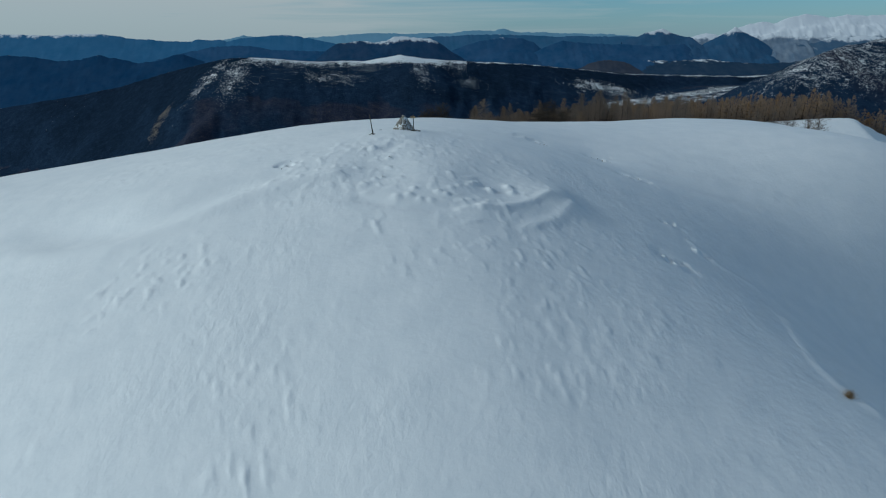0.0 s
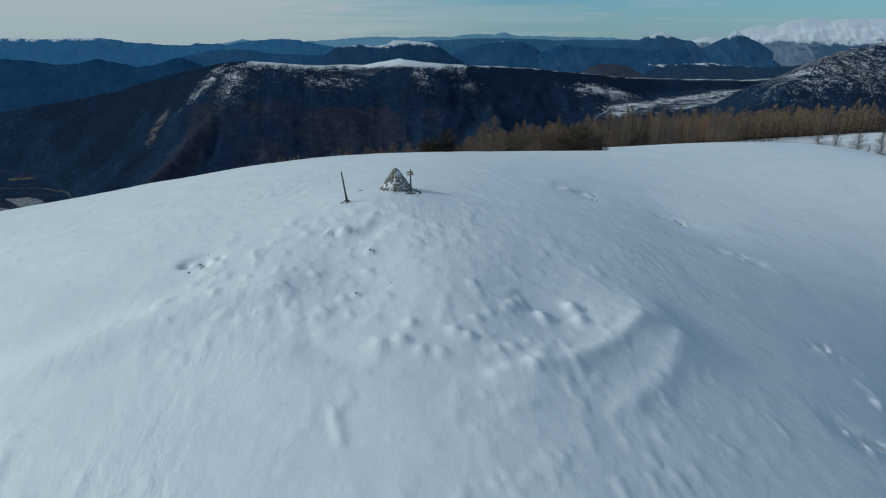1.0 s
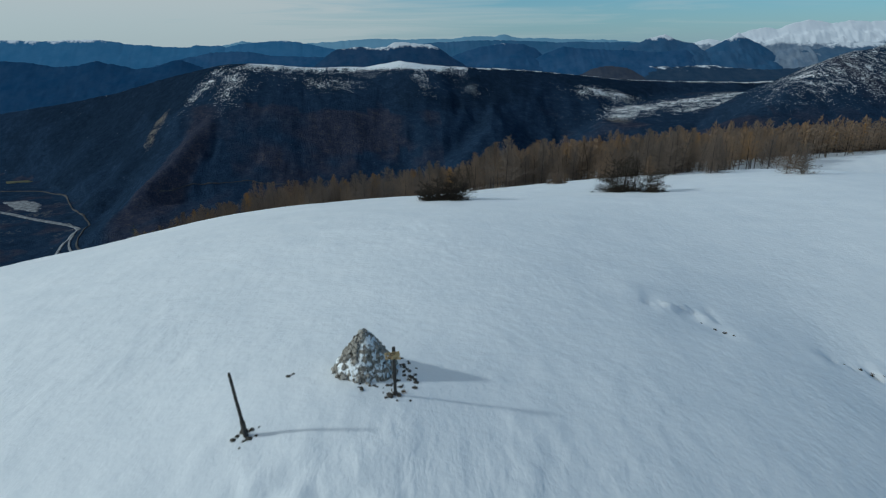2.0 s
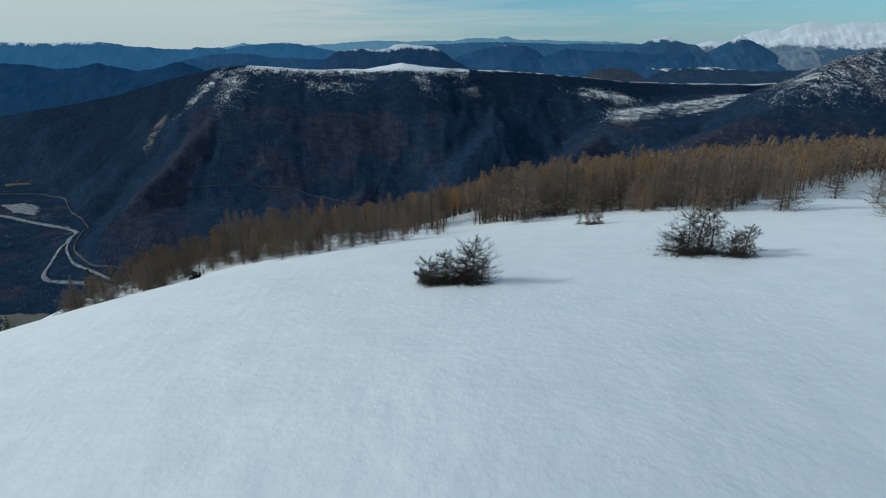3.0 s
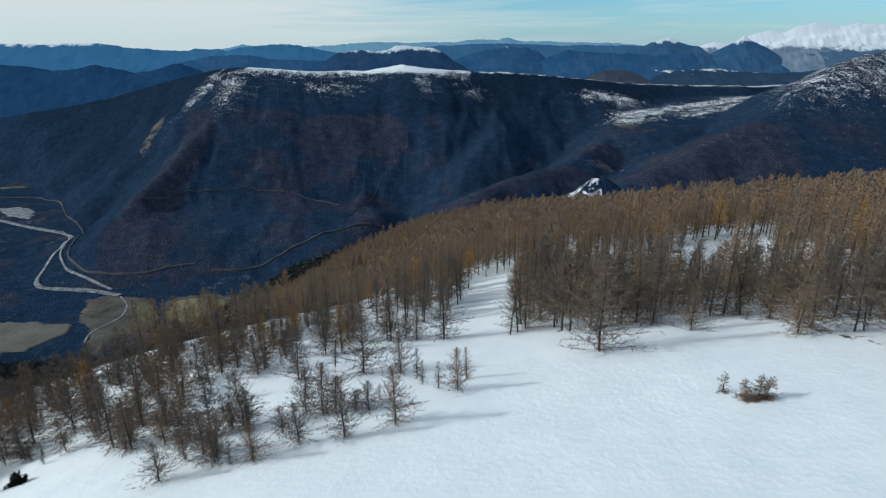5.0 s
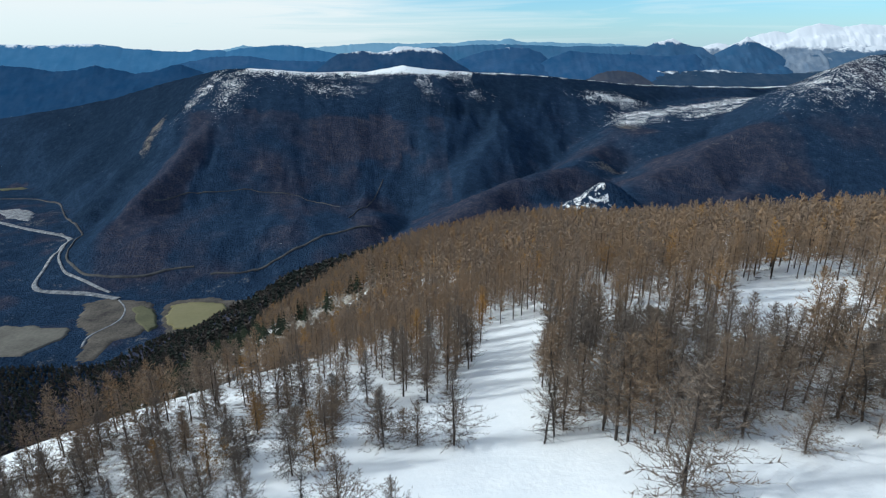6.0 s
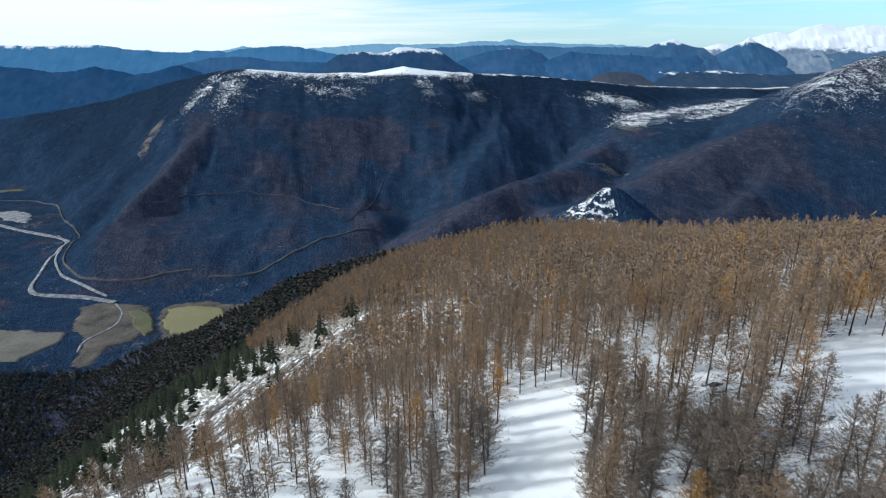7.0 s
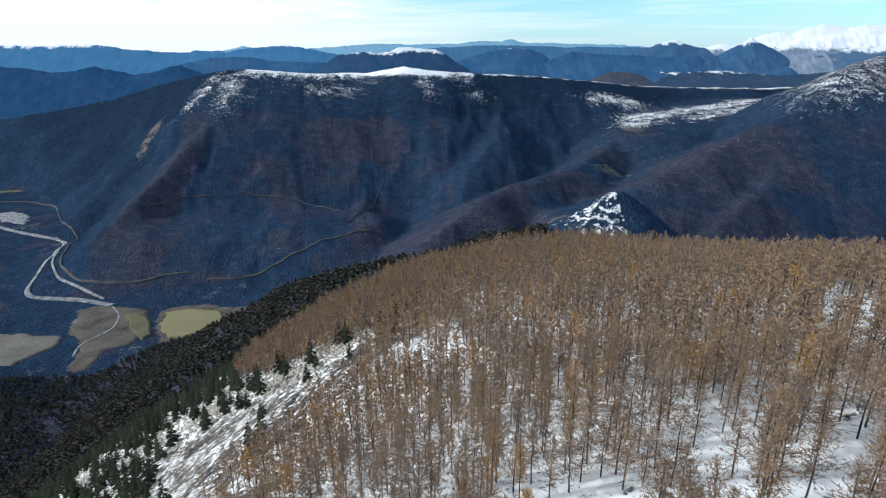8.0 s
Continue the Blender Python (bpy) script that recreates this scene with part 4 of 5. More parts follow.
def make_bush(rng, name, stems, limbs, twigs, width, mat, label, category="tree"):
    """A wind-bent larch with several leaning stems: (foot x, foot y, top x, top y, height, spread)."""
    base = tagged(new(name), label, category)
    for fx, fy, tx, ty, height, spread in stems:
        trunk, crown = Strands(), Strands()
        hs = np.linspace(0, 1, 7)
        pts = np.column_stack([fx + (tx - fx) * hs ** 0.75, fy + (ty - fy) * hs ** 0.75, -0.3 + (height + 0.3) * hs ** 1.2])
        pts[1:-1, :2] += rng.normal(size=(5, 2)) * 0.02 * height
        trunk.stem(pts, 0.075 * (1 - hs) ** 0.7 * (height / 3.5) + 0.010, 6)
        for i in range(limbs):
            h = 0.04 + 0.94 * ((i + rng.uniform(0, 1)) / limbs) ** 1.1
            b = np.array([np.interp(h, hs, pts[:, k]) for k in range(3)])
            a = i * 2.39996 + rng.normal() * 0.4
            ln = spread * ((1 - h) ** 0.55 * 0.85 + 0.16) * rng.uniform(0.55, 1.15)
            rise = -0.48 + 0.85 * h + rng.normal() * 0.25
            out = np.array([math.cos(a), math.sin(a), 0.0])
            st = np.array([0, 0.3, 0.65, 1.0])
            path = b + out * (st * ln)[:, None] + np.array([0, 0, 1.0]) * (rise * ln * st + 0.16 * ln * st ** 2)[:, None] + rng.normal(size=(4, 3)) * 0.06 * ln
            path[:, 2] = np.maximum(path[:, 2], 0.02 + rng.uniform(0, 0.15))
            branch_twigs(crown, path, 0.022, max(6, int(twigs * (0.35 + 0.65 * ln / spread))), 0.22 + 0.17 * ln, width, rng, 0.12)
            for _ in range(3):
                # side shoots along the limb
                k = int(rng.integers(1, 3))
                d = unit(path[k + 1] - path[k] + rng.normal(size=3) * 0.7 * np.linalg.norm(path[k + 1] - path[k]))
                u = rng.uniform(0.2, 0.45) * ln
                q = path[k] + d * (np.array([0, 0.5, 1.0]) * u)[:, None]
                q[:, 2] = np.maximum(q[:, 2], 0.03)
                branch_twigs(crown, q, 0.010, max(3, int(twigs * 0.25)), 0.20 + 0.12 * ln, width * 0.8, rng, 0.2)
        part("trunk", trunk.mesh("trunk"), M_BARK, base)
        part("crown", crown.mesh("crown"), mat, base)
    return base


def stand(ob, x, y, scale=1.0, turn=0.0, tall=1.0, sink=0.0):
    return Matrix.Translation((x, y, ground_z(x, y) - sink)) @ Matrix.Rotation(turn, 4, "Z") @ Matrix.Diagonal((scale, scale, scale * tall, 1))


def place(ob, x, y, scale=1.0, turn=0.0, tall=1.0):
    """Sets the first of a kind on its spot; copies follow with copy_thing."""
    ob.matrix_basis = stand(ob, x, y, scale, turn, tall)
    return ob


rng = np.random.default_rng(11)
G_WOOD = "larches of the wood"
VARIANTS = [
    make_larch(rng, "larch_tree", 10.0, 170, 20, 0.064, M_TWIG, "bare grey-brown larch standing in snow", spread=0.43, low=0.06, reach=0.50, shape=0.88),
    make_larch(rng, "larch_tree", 10.5, 160, 20, 0.064, M_TWIG, "bare grey-brown larch standing in snow", spread=0.38, low=0.16, reach=0.50, shape=0.85),
    make_larch(rng, "larch_tree", 9.0, 170, 22, 0.066, M_TWIG, "bushy bare larch branched to the ground", spread=0.58, low=0.03, reach=0.50, lean=0.05, shape=0.88),
    make_larch(rng, "larch_tree", 11.0, 150, 20, 0.064, M_TWIG, "slender bare larch with a high thin crown", spread=0.33, low=0.24, reach=0.50, shape=0.85),
    make_larch(rng, "larch_tree", 9.0, 76, 12, 0.036, M_DARKTWIG, "dark sparse crooked larch with bare limbs", spread=0.32, low=0.10, lean=0.08, limb_r=0.03),
    make_larch(rng, "larch_tree", 9.5, 160, 21, 0.064, M_GOLD, "larch still holding golden-brown needles", spread=0.43, low=0.06, reach=0.50, shape=0.88),
    make_larch(rng, "larch_sapling", 3.4, 70, 13, 0.030, M_TWIG, "young bare larch on the snow", spread=0.36, low=0.05, limb_r=0.012, reach=0.22),
    make_larch(rng, "larch_tree", 8.0, 160, 22, 0.064, M_TWIG, "leaning bare larch with a wide fuzzy crown", spread=0.56, low=0.12, reach=0.50, lean=0.10, shape=0.7),
]
USED = [0] * len(VARIANTS)


def plant(kind, x, y, scale, turn, tall=1.0, group=G_WOOD):
    """Stands a larch of one of the kinds; the first of each kind is the original."""
    ob = VARIANTS[kind]
    if USED[kind] == 0:
        ob.matrix_basis = stand(ob, x, y, scale, turn, tall)
        made = ob
    else:
        keep = ob.scale.copy()
        ob.scale = (1, 1, 1)
        made = copy_thing(ob, stand(ob, x, y, scale, turn, tall))
        ob.scale = keep
    USED[kind] += 1
    return tagged(made, group=group)


# Single trees along the edge of the wood: kind, x, y, scale, tallness.
EDGE = [(2, 20.5, 101.5, 1.12, 1.05), (1, 18.8, 114.0, 0.95, 1.0), (4, 12.9, 112.6, 0.75, 1.0), (4, 14.2, 114.0, 0.85, 1.0), (0, 28.4, 111.6, 0.95, 1.0),
        (0, 29.8, 110.0, 1.0, 1.0), (4, 37.5, 118.5, 0.95, 1.0), (2, 32.4, 105.7, 0.62, 0.9), (0, 39.3, 111.4, 1.0, 1.0), (6, 39.8, 107.5, 0.6, 1.0),
        (2, 41.0, 100.3, 0.72, 0.85), (2, 43.5, 102.0, 0.8, 0.85), (2, 46.5, 91.5, 0.5, 0.9), (0, 50.0, 90.5, 0.85, 1.0), (1, 52.0, 92.0, 0.9, 1.0),
        (1, 47.5, 95.5, 0.9, 1.0), (0, 56.0, 86.0, 0.85, 0.95), (2, 58.0, 87.5, 0.75, 1.0), (2, 62.5, 74.0, 0.55, 1.0), (2, 65.5, 74.5, 0.6, 0.95),
        (2, 63.0, 71.0, 0.42, 0.9), (0, 79.5, 106.0, 0.85, 1.0), (2, 76.0, 92.0, 0.6, 1.0), (2, 4.9, 93.9, 0.40, 1.2), (6, 3.2, 94.8, 0.85, 1.0), (6, 1.7, 96.5, 0.75, 1.0),
        (6, 1.2, 98.5, 1.0, 1.0), (6, 6.0, 97.0, 1.0, 1.0), (2, -0.6, 87.8, 0.52, 1.1), (2, -4.5, 86.2, 0.42, 1.1), (2, -7.0, 91.8, 0.55, 1.0), (2, -8.6, 92.4, 0.5, 1.0),
        (2, -11.2, 102.0, 0.62, 1.1), (2, -4.4, 101.9, 0.75, 1.0), (4, -7.9, 105.2, 0.55, 1.0), (0, -2.1, 115.4, 0.7, 1.0), (0, 4.7, 114.5, 0.85, 1.0),
        (2, -14.0, 84.5, 0.40, 0.9), (2, -17.5, 83.0, 0.42, 0.9), (2, -11.0, 84.0, 0.42, 0.9), (2, -0.5, 100.5, 0.45, 1.2), (2, -25.8, 102.0, 0.65, 1.0),
        (4, -27.5, 101.0, 0.7, 1.0), (2, -22.0, 99.0, 0.6, 1.0), (4, -30.0, 97.8, 0.6, 1.0), (6, -13.0, 90.0, 0.8, 1.0), (6, -15.5, 93.0, 0.9, 1.0), (6, -16.5, 94.0, 0.8, 1.0),
        (5, -8.0, 112.0, 0.65, 1.0), (5, -17.0, 111.0, 0.62, 1.0), (2, -34.0, 100.0, 0.6, 1.0), (2, -41.0, 91.0, 0.55, 0.9), (2, -47.0, 90.0, 0.6, 0.9), (2, -52.0, 89.0, 0.6, 0.9)]
EDGE += [(2, 96.0, 77.0, 0.62, 0.95), (2, 101.0, 72.0, 0.70, 0.95), (0, 104.0, 80.0, 0.75, 1.0), (2, 92.0, 84.0, 0.55, 0.95), (2, 99.5, 88.0, 0.66, 1.0), (6, 93.0, 70.0, 0.6, 1.0)]
for _ in range(58):
    EDGE.append((int(rng.choice([2, 7, 2, 6, 0])), float(rng.uniform(-56, -13)), float(rng.uniform(88, 120)), float(rng.uniform(0.40, 0.64)), float(rng.uniform(0.9, 1.1))))
# Low crooked growth hugging the rim of the snow.
for i in range(44):
    x = -57 + 1.28 * i + float(rng.uniform(-0.5, 0.5))
    y = float(np.interp(x, (-58, -46, -35, -28, -19, -12, -5, 1), (92, 88, 91.5, 93.5, 87, 83.5, 88, 92))) + float(rng.uniform(0, 5)) ** 1.2
    EDGE.append((int(rng.choice([2, 7, 7, 6])), x, y, float(rng.uniform(0.34, 0.6)), float(rng.uniform(0.7, 0.95))))
for kind, x, y, s, tall in EDGE:
    plant(kind, x, y, s, rng.uniform(0, 6.28), tall)


def scatter(x0, x1, y0, y1, step, test, rng):
    """Points on a shaken grid that pass a test of thickness."""
    gx, gy = np.meshgrid(np.arange(x0, x1, step), np.arange(y0, y1, step))
    gx = gx.ravel() + rng.uniform(-0.48, 0.48, gx.size) * step
    gy = gy.ravel() + rng.uniform(-0.48, 0.48, gy.size) * step
    keep = rng.uniform(0, 1, gx.size) < test(gx, gy)
    return gx[keep], gy[keep]


def thickness(x, y):
    return in_wood(x, y) * np.clip(0.55 + 1.1 * fbm(x, y, 22, 3, 91) + np.where((x < 0) & (y < 120), 0.3, 0), 0, 0.98)


wx, wy = scatter(-90, 230, 70, 430, 3.3, thickness, rng)
edge_xy = np.array([(e[1], e[2]) for e in EDGE])
clear = np.min(np.hypot(wx[:, None] - edge_xy[:, 0], wy[:, None] - edge_xy[:, 1]), 1) > 1.6
wx, wy = wx[clear], wy[clear]
thin = (wy < 220) | (rng.uniform(0, 1, len(wx)) < np.where((wx > 95) & (wy > 300), 0.45, 0.8))
wx, wy = wx[thin], wy[thin]
order = np.argsort(wy + 0.55 * np.abs(wx - 20))
wx, wy = wx[order], wy[order]
def stature(x, y):
    """Trees stand lower towards the windy western rim."""
    return 1.0 - 0.24 * float(np.interp(x, (-5, 28), (1, 0))) * float(np.interp(y, (170, 230), (1, 0)))


FRONT = 235
for x, y in zip(wx[:FRONT], wy[:FRONT]):
    kind = int(rng.choice([0, 1, 2, 3, 4, 5], p=[0.34, 0.20, 0.20, 0.16, 0.07, 0.03]))
    size = rng.uniform(0.72, 1.06)
    size *= stature(x, y)
    if y > 122:
        kind = int(rng.choice([1, 1, 3, 3, 0, 4, 5], p=[0.25, 0.17, 0.22, 0.20, 0.08, 0.05, 0.03]))
    if 26 < x < 100 and y < 150:
        kind, size = int(rng.choice([0, 2, 7, 4, 1])), rng.uniform(0.64, 0.92)
    if x < 4 and y < 128:
        # wide wind-beaten trees along the rim
        kind, size = int(rng.choice([7, 2, 0, 5], p=[0.45, 0.38, 0.10, 0.07])), rng.uniform(0.44, 0.68)
    plant(kind, float(x), float(y), size, rng.uniform(0, 6.28), rng.uniform(0.92, 1.1))


def wood_mass(name, xs, ys, prototypes, mat, label, size, rng, tint_of):
    """All the trees further back as one mesh."""
    co, fa, ti, n = [], [], [], 0
    zs = ground_z(xs, ys)
    for x, y, z in zip(xs, ys, zs):
        v, f, leafy = prototypes[int(rng.integers(len(prototypes)))]
        a, s, tall = rng.uniform(0, 6.28), rng.uniform(*size) * stature(x, y), rng.uniform(0.9, 1.15)
        c, sn = math.cos(a) * s, math.sin(a) * s
        co.append(np.column_stack([v[:, 0] * c - v[:, 1] * sn + x, v[:, 0] * sn + v[:, 1] * c + y, v[:, 2] * s * tall + z]))
        fa.append(f + n)
        ti.append(leafy * tint_of(rng))
        n += len(v)
    me = mesh_from(name, np.concatenate(co), np.concatenate(fa), {"tint": np.concatenate(ti)}, smooth=False)
    me.materials.append(mat)
    return tagged(new(name, me), label, "wood", kind="stuff")


def far_larch(rng, limbs, twigs, width, **kw):
    trunk, crown = larch_parts(rng, 11.0, limbs, twigs, width, limb_r=0.0, sides=3, **kw)
    v1, f1 = trunk.arrays()
    v2, f2 = crown.arrays()
    return np.concatenate([v1, v2]), np.concatenate([f1, f2 + len(v1)]), np.concatenate([np.zeros(len(v1)), np.ones(len(v2))])


def larch_tint(rng):
    r = rng.uniform()
    return rng.uniform(0.2, 0.66) if r < 0.93 else rng.uniform(0.78, 1.0)


MIDDLE = 480
protos = [far_larch(rng, 96, 13, 0.098, spread=s, low=l, reach=0.70, shape=0.88) for s, l in ((0.38, 0.20), (0.33, 0.28), (0.42, 0.13), (0.29, 0.36), (0.35, 0.24))]
wood_mass("larch_wood", wx[FRONT:FRONT + MIDDLE], wy[FRONT:FRONT + MIDDLE], protos, M_WOOD_FAR, "bare brown larch wood on snowy ground", (0.66, 1.02), rng, larch_tint)
protos = [far_larch(rng, 40, 6, 0.29, spread=s, low=l, reach=1.0, shape=0.9) for s, l in ((0.40, 0.16), (0.35, 0.22), (0.43, 0.12), (0.38, 0.18))]
wood_mass("larch_wood", wx[FRONT + MIDDLE:], wy[FRONT + MIDDLE:], protos, M_WOOD_FAR, "dense brown larch wood on the shoulder", (0.66, 1.02), rng, larch_tint)


def far_pine(rng):
    """An evergreen: a stem with whorls of drooping fans of needles."""
    s = Strands()
    s.stem([(0, 0, -0.5), (0, 0, 9)], [0.16, 0.02], 3)
    for i in range(9):
        h = 0.1 + 0.88 * i / 9
        for k in range(4):
            a = k * 1.5708 + i * 0.7 + rng.normal() * 0.2
            ln = 9 * (0.26 * (1 - h) + 0.03) * rng.uniform(0.7, 1.2)
            d = np.array([math.cos(a), math.sin(a), -0.15])
            w = np.array([-math.sin(a), math.cos(a), 0]) * ln * 0.46
            b = np.array([0, 0, h * 9])
            s.add([b, b + d * ln * 0.6 + w, b + d * ln, b + d * ln * 0.6 - w + np.array([0, 0, 0.2])], [(0, 1, 2), (0, 2, 3)])
    v, f = s.arrays()
    return v, f, np.ones(len(v))


def pine_test(x, y):
    d, _ = along(x, y, ROCK_LINE)
    line = np.interp(x, (-460, -224, -150, -110, -80, -55, -18, 60), (520, 381, 330, 318, 305, 297, 290, 420))
    base = np.where((y > line + 12) & (x < 110), 0.95, np.where((x < -60 - (y - 120) * 0.15) & (y > 175), 0.75, np.where(x < -25, 0.10, 0.0)))
    base = np.where(in_wood(x, y) > 0, 0.0, base)
    return np.where(d < 20, 0.55, base) * np.clip(3.0 * fbm(x, y, 40, 3, 95) - 0.4, 0, 1)


px, py = scatter(-460, 110, 110, 620, 6.4, pine_test, rng)
wood_mass("pine_wood", px, py, [far_pine(rng) for _ in range(4)], M_PINE, "dark evergreen pines on the steep slope", (0.65, 1.3), rng, lambda r: r.uniform(0, 1))



def woodland_test(x, y):
    left = np.interp(y, (300, 450, 600, 640, 800, 1000, 1400, 1750), (-330, -330, -300, 160, 140, -20, -380, -480))
    thick = np.clip(3.0 * fbm(x, y, 90, 3, 97) - 0.25, 0, 0.95)
    return np.where((x < left) & (x > -1150), np.where(y > 1290, 0.0, thick), 0.0)


def far_crown(rng):
    # a rounded or pointed crown a long way off: ragged tufts round a stem
    s = Strands()
    for i in range(9):
        h = 0.15 + 0.8 * i / 9
        a = i * 2.4 + rng.normal() * 0.3
        ln = 9 * (0.30 * (1 - h) ** 0.7 + 0.06) * rng.uniform(0.8, 1.25)
        d = np.array([math.cos(a), math.sin(a), 0.25])
        w = np.array([-math.sin(a), math.cos(a), 0]) * ln * 0.9
        b = np.array([0, 0, h * 9.0])
        s.add([b - d * ln - w * 0.4, b + w - np.array([0, 0, 0.8]), b + d * ln, b - w + np.array([0, 0, 1.2])], [(0, 1, 2), (0, 2, 3)])
    v, f = s.arrays()
    return v, f, np.ones(len(v))


mx, my = scatter(-1150, 170, 300, 1750, 8.8, woodland_test, rng)
wood_mass("mixed_wood", mx, my, [far_crown(rng) for _ in range(5)], M_MIXED, "mixed brown and evergreen wood below the ridge", (0.9, 1.5), rng, lambda r: r.uniform(0, 1))


def rock_field(rng, count):
    # broken limestone blocks on the steep snowy band, as one mass
    co, fa, n = [], [], 0
    ax = np.array([(-1, -1, -1), (1, -1, -1), (1, 1, -1), (-1, 1, -1), (-1, -1, 1), (1, -1, 1), (1, 1, 1), (-1, 1, 1)], float)
    quads = np.array([(0, 3, 2, 1), (4, 5, 6, 7), (0, 1, 5, 4), (1, 2, 6, 5), (2, 3, 7, 6), (3, 0, 4, 7)])
    line = np.array([p[:2] for p in ROCK_LINE])
    u = rng.uniform(0, len(line) - 1.001, count)
    i = u.astype(int)
    xy = line[i] * (1 - (u - i))[:, None] + line[i + 1] * (u - i)[:, None] + rng.normal(size=(count, 2)) * np.array([9, 11])
    zs = ground_z(xy[:, 0], xy[:, 1])
    for (x, y), z in zip(xy, zs):
        s = rng.uniform(0.2, 0.9) ** 2 * 0.9 + 0.12
        v = ax * (s * rng.uniform(0.5, 1.2, 3)) * rng.uniform(0.6, 1.1, (8, 3))
        m = np.array(Euler(rng.uniform(-0.5, 0.5, 3) + np.array([0, 0, rng.uniform(0, 6)])).to_matrix())
        co.append(v @ m.T + np.array([x, y, z]))
        fa.append(quads + n)
        n += 8
    me = mesh_from("rock_field", np.concatenate(co), np.concatenate(fa), smooth=False)
    me.materials.append(M_STONE)
    return tagged(new("rock_field", me), "broken limestone blocks on the snowy slope", "rocks", kind="stuff")


rock_field(rng, 3200)

# ---- wind-bent larches on the open snow ----
bush = make_bush(rng, "bent_larch", [(0.7, 0.1, 1.5, 0.3, 3.4, 2.9), (0.3, 0.2, 0.9, 0.5, 2.6, 2.3), (0.1, 0.2, 2.2, 0.5, 1.5, 2.2), (-0.7, 0.2, -1.0, 0.5, 2.3, 2.0), (-1.2, 0.0, -2.4, 0.1, 1.8, 1.9), (-1.3, -0.2, -3.0, -0.4, 1.1, 1.5)],
                 62, 40, 0.020, M_DARKTWIG, "dark wind-bent larch crouching on open snow")
place(bush, 4.5, 46.2)
clump = make_bush(rng, "bent_larch", [(0, 0, 0.1, 0.2, 4.1, 3.7), (1.0, 0.3, 1.7, 0.6, 4.6, 3.1), (2.3, 0.1, 2.5, 0.4, 4.1, 2.4), (0.3, -0.2, -1.2, -0.2, 2.2, 3.0)], 74, 44, 0.021, M_DARKTWIG,
                  "clump of dark bare larches in the snow")
place(clump, 28.0, 57.3)
clump_b = make_bush(rng, "bent_larch", [(0, 0, 0.7, 0.2, 2.9, 2.4), (-0.2, 0.1, -0.7, 0.3, 2.3, 2.0)], 66, 44, 0.021, M_DARKTWIG, "small dark crooked larch in the snow")
place(clump_b, 32.4, 55.4)
shrub = make_bush(rng, "larch_shrub", [(0, 0, 0.4, 0.1, 1.9, 1.3), (-0.5, 0, -1.0, 0.1, 1.6, 1.1), (0.6, 0.1, 1.3, 0.2, 1.7, 1.1)], 44, 30, 0.022, M_TWIG, "low bare larch shrub on the open snow", "shrub")
place(shrub, 27.5, 85.4)
shrub_b = make_bush(rng, "larch_shrub", [(0, 0, 0.2, 0.1, 1.7, 0.8)], 36, 14, 0.02, M_TWIG, "small thin larch shrub on the open snow", "shrub")
place(shrub_b, 25.9, 87.4)
juniper = make_bush(rng, "juniper_bush", [(0, 0, 0.4, 0.1, 1.1, 0.8), (0.3, 0, 1.1, 0.1, 0.8, 0.7)], 50, 30, 0.05, M_PINE, "dark green juniper bush on the snow rim", "shrub")
place(juniper, -33.0, 89.4)


# ---- the summit: cairn, signpost, leaning stake ----
def rock_mesh(name, rng, size, squash=0.7, sub=2):
    """An angular stone."""
    bm = bmesh.new()
    bmesh.ops.create_icosphere(bm, subdivisions=sub, radius=size)
    sh = Vector(rng.uniform(-50, 50, 3))
    for v in bm.verts:
        n = noise.noise(v.co / size * 1.1 + sh)
        v.co *= 1 + 0.45 * n
        v.co.z *= squash
    me = bpy.data.meshes.new(name)
    bm.to_mesh(me)
    bm.free()
    return me


CAIRN_X, CAIRN_Y = -1.15, 1.9
cairn = tagged(new("cairn"), "conical stone summit cairn with snow in its joints", "cairn")
cz = ground_z(CAIRN_X, CAIRN_Y)
cairn.location = (CAIRN_X, CAIRN_Y, cz)
core = Strands()
cone = [(0, 0, -0.4), (0, 0, 0.3), (0.03, 0, 0.85), (0.03, 0, 1.35), (0.03, 0, 1.58)]
core.stem(cone, [1.28, 1.06, 0.66, 0.30, 0.12], 18)
cv, cf = core.arrays()
cv = cv * (1 + 0.06 * np.sin(cv[:, 2:3] * 9 + cv[:, 0:1] * 7))
part("rubble_core", mesh_from("rubble_core", cv, cf), M_RUBBLE, cairn, "rubble and snow packed between the stones")
stones = [rock_mesh("stone", rng, 0.105, 0.75) for _ in range(8)]
for me in stones:
    me.materials.append(M_STONE)
dark_stones = [rock_mesh("stone", rng, 0.10, 0.75) for _ in range(4)]
for me in dark_stones:
    me.materials.append(M_DARKSTONE)
for i in range(330):
    h = (i + rng.uniform(0, 1)) / 330
    z = 1.62 * h ** 1.35
    a = i * 2.39996 + rng.normal() * 0.3
    r = np.interp(z, [0, 0.3, 0.85, 1.35, 1.62], [1.22, 1.04, 0.64, 0.28, 0.06])
    lit = math.sin(a) < -0.2 and math.cos(a) > -0.5
    if (lit and rng.uniform() < 0.62 and z < 1.35) or rng.uniform() < 0.12:
        continue
    st = part("stone", (dark_stones if rng.uniform() < 0.15 else stones)[int(rng.integers(4))], None, cairn)
    s = rng.uniform(0.6, 1.25)
    st.matrix_basis = Matrix.Translation((math.cos(a) * r, math.sin(a) * r, z)) @ Euler(rng.uniform(0, 6.28, 3)).to_matrix().to_4x4() @ Matrix.Diagonal((s, s, s, 1))


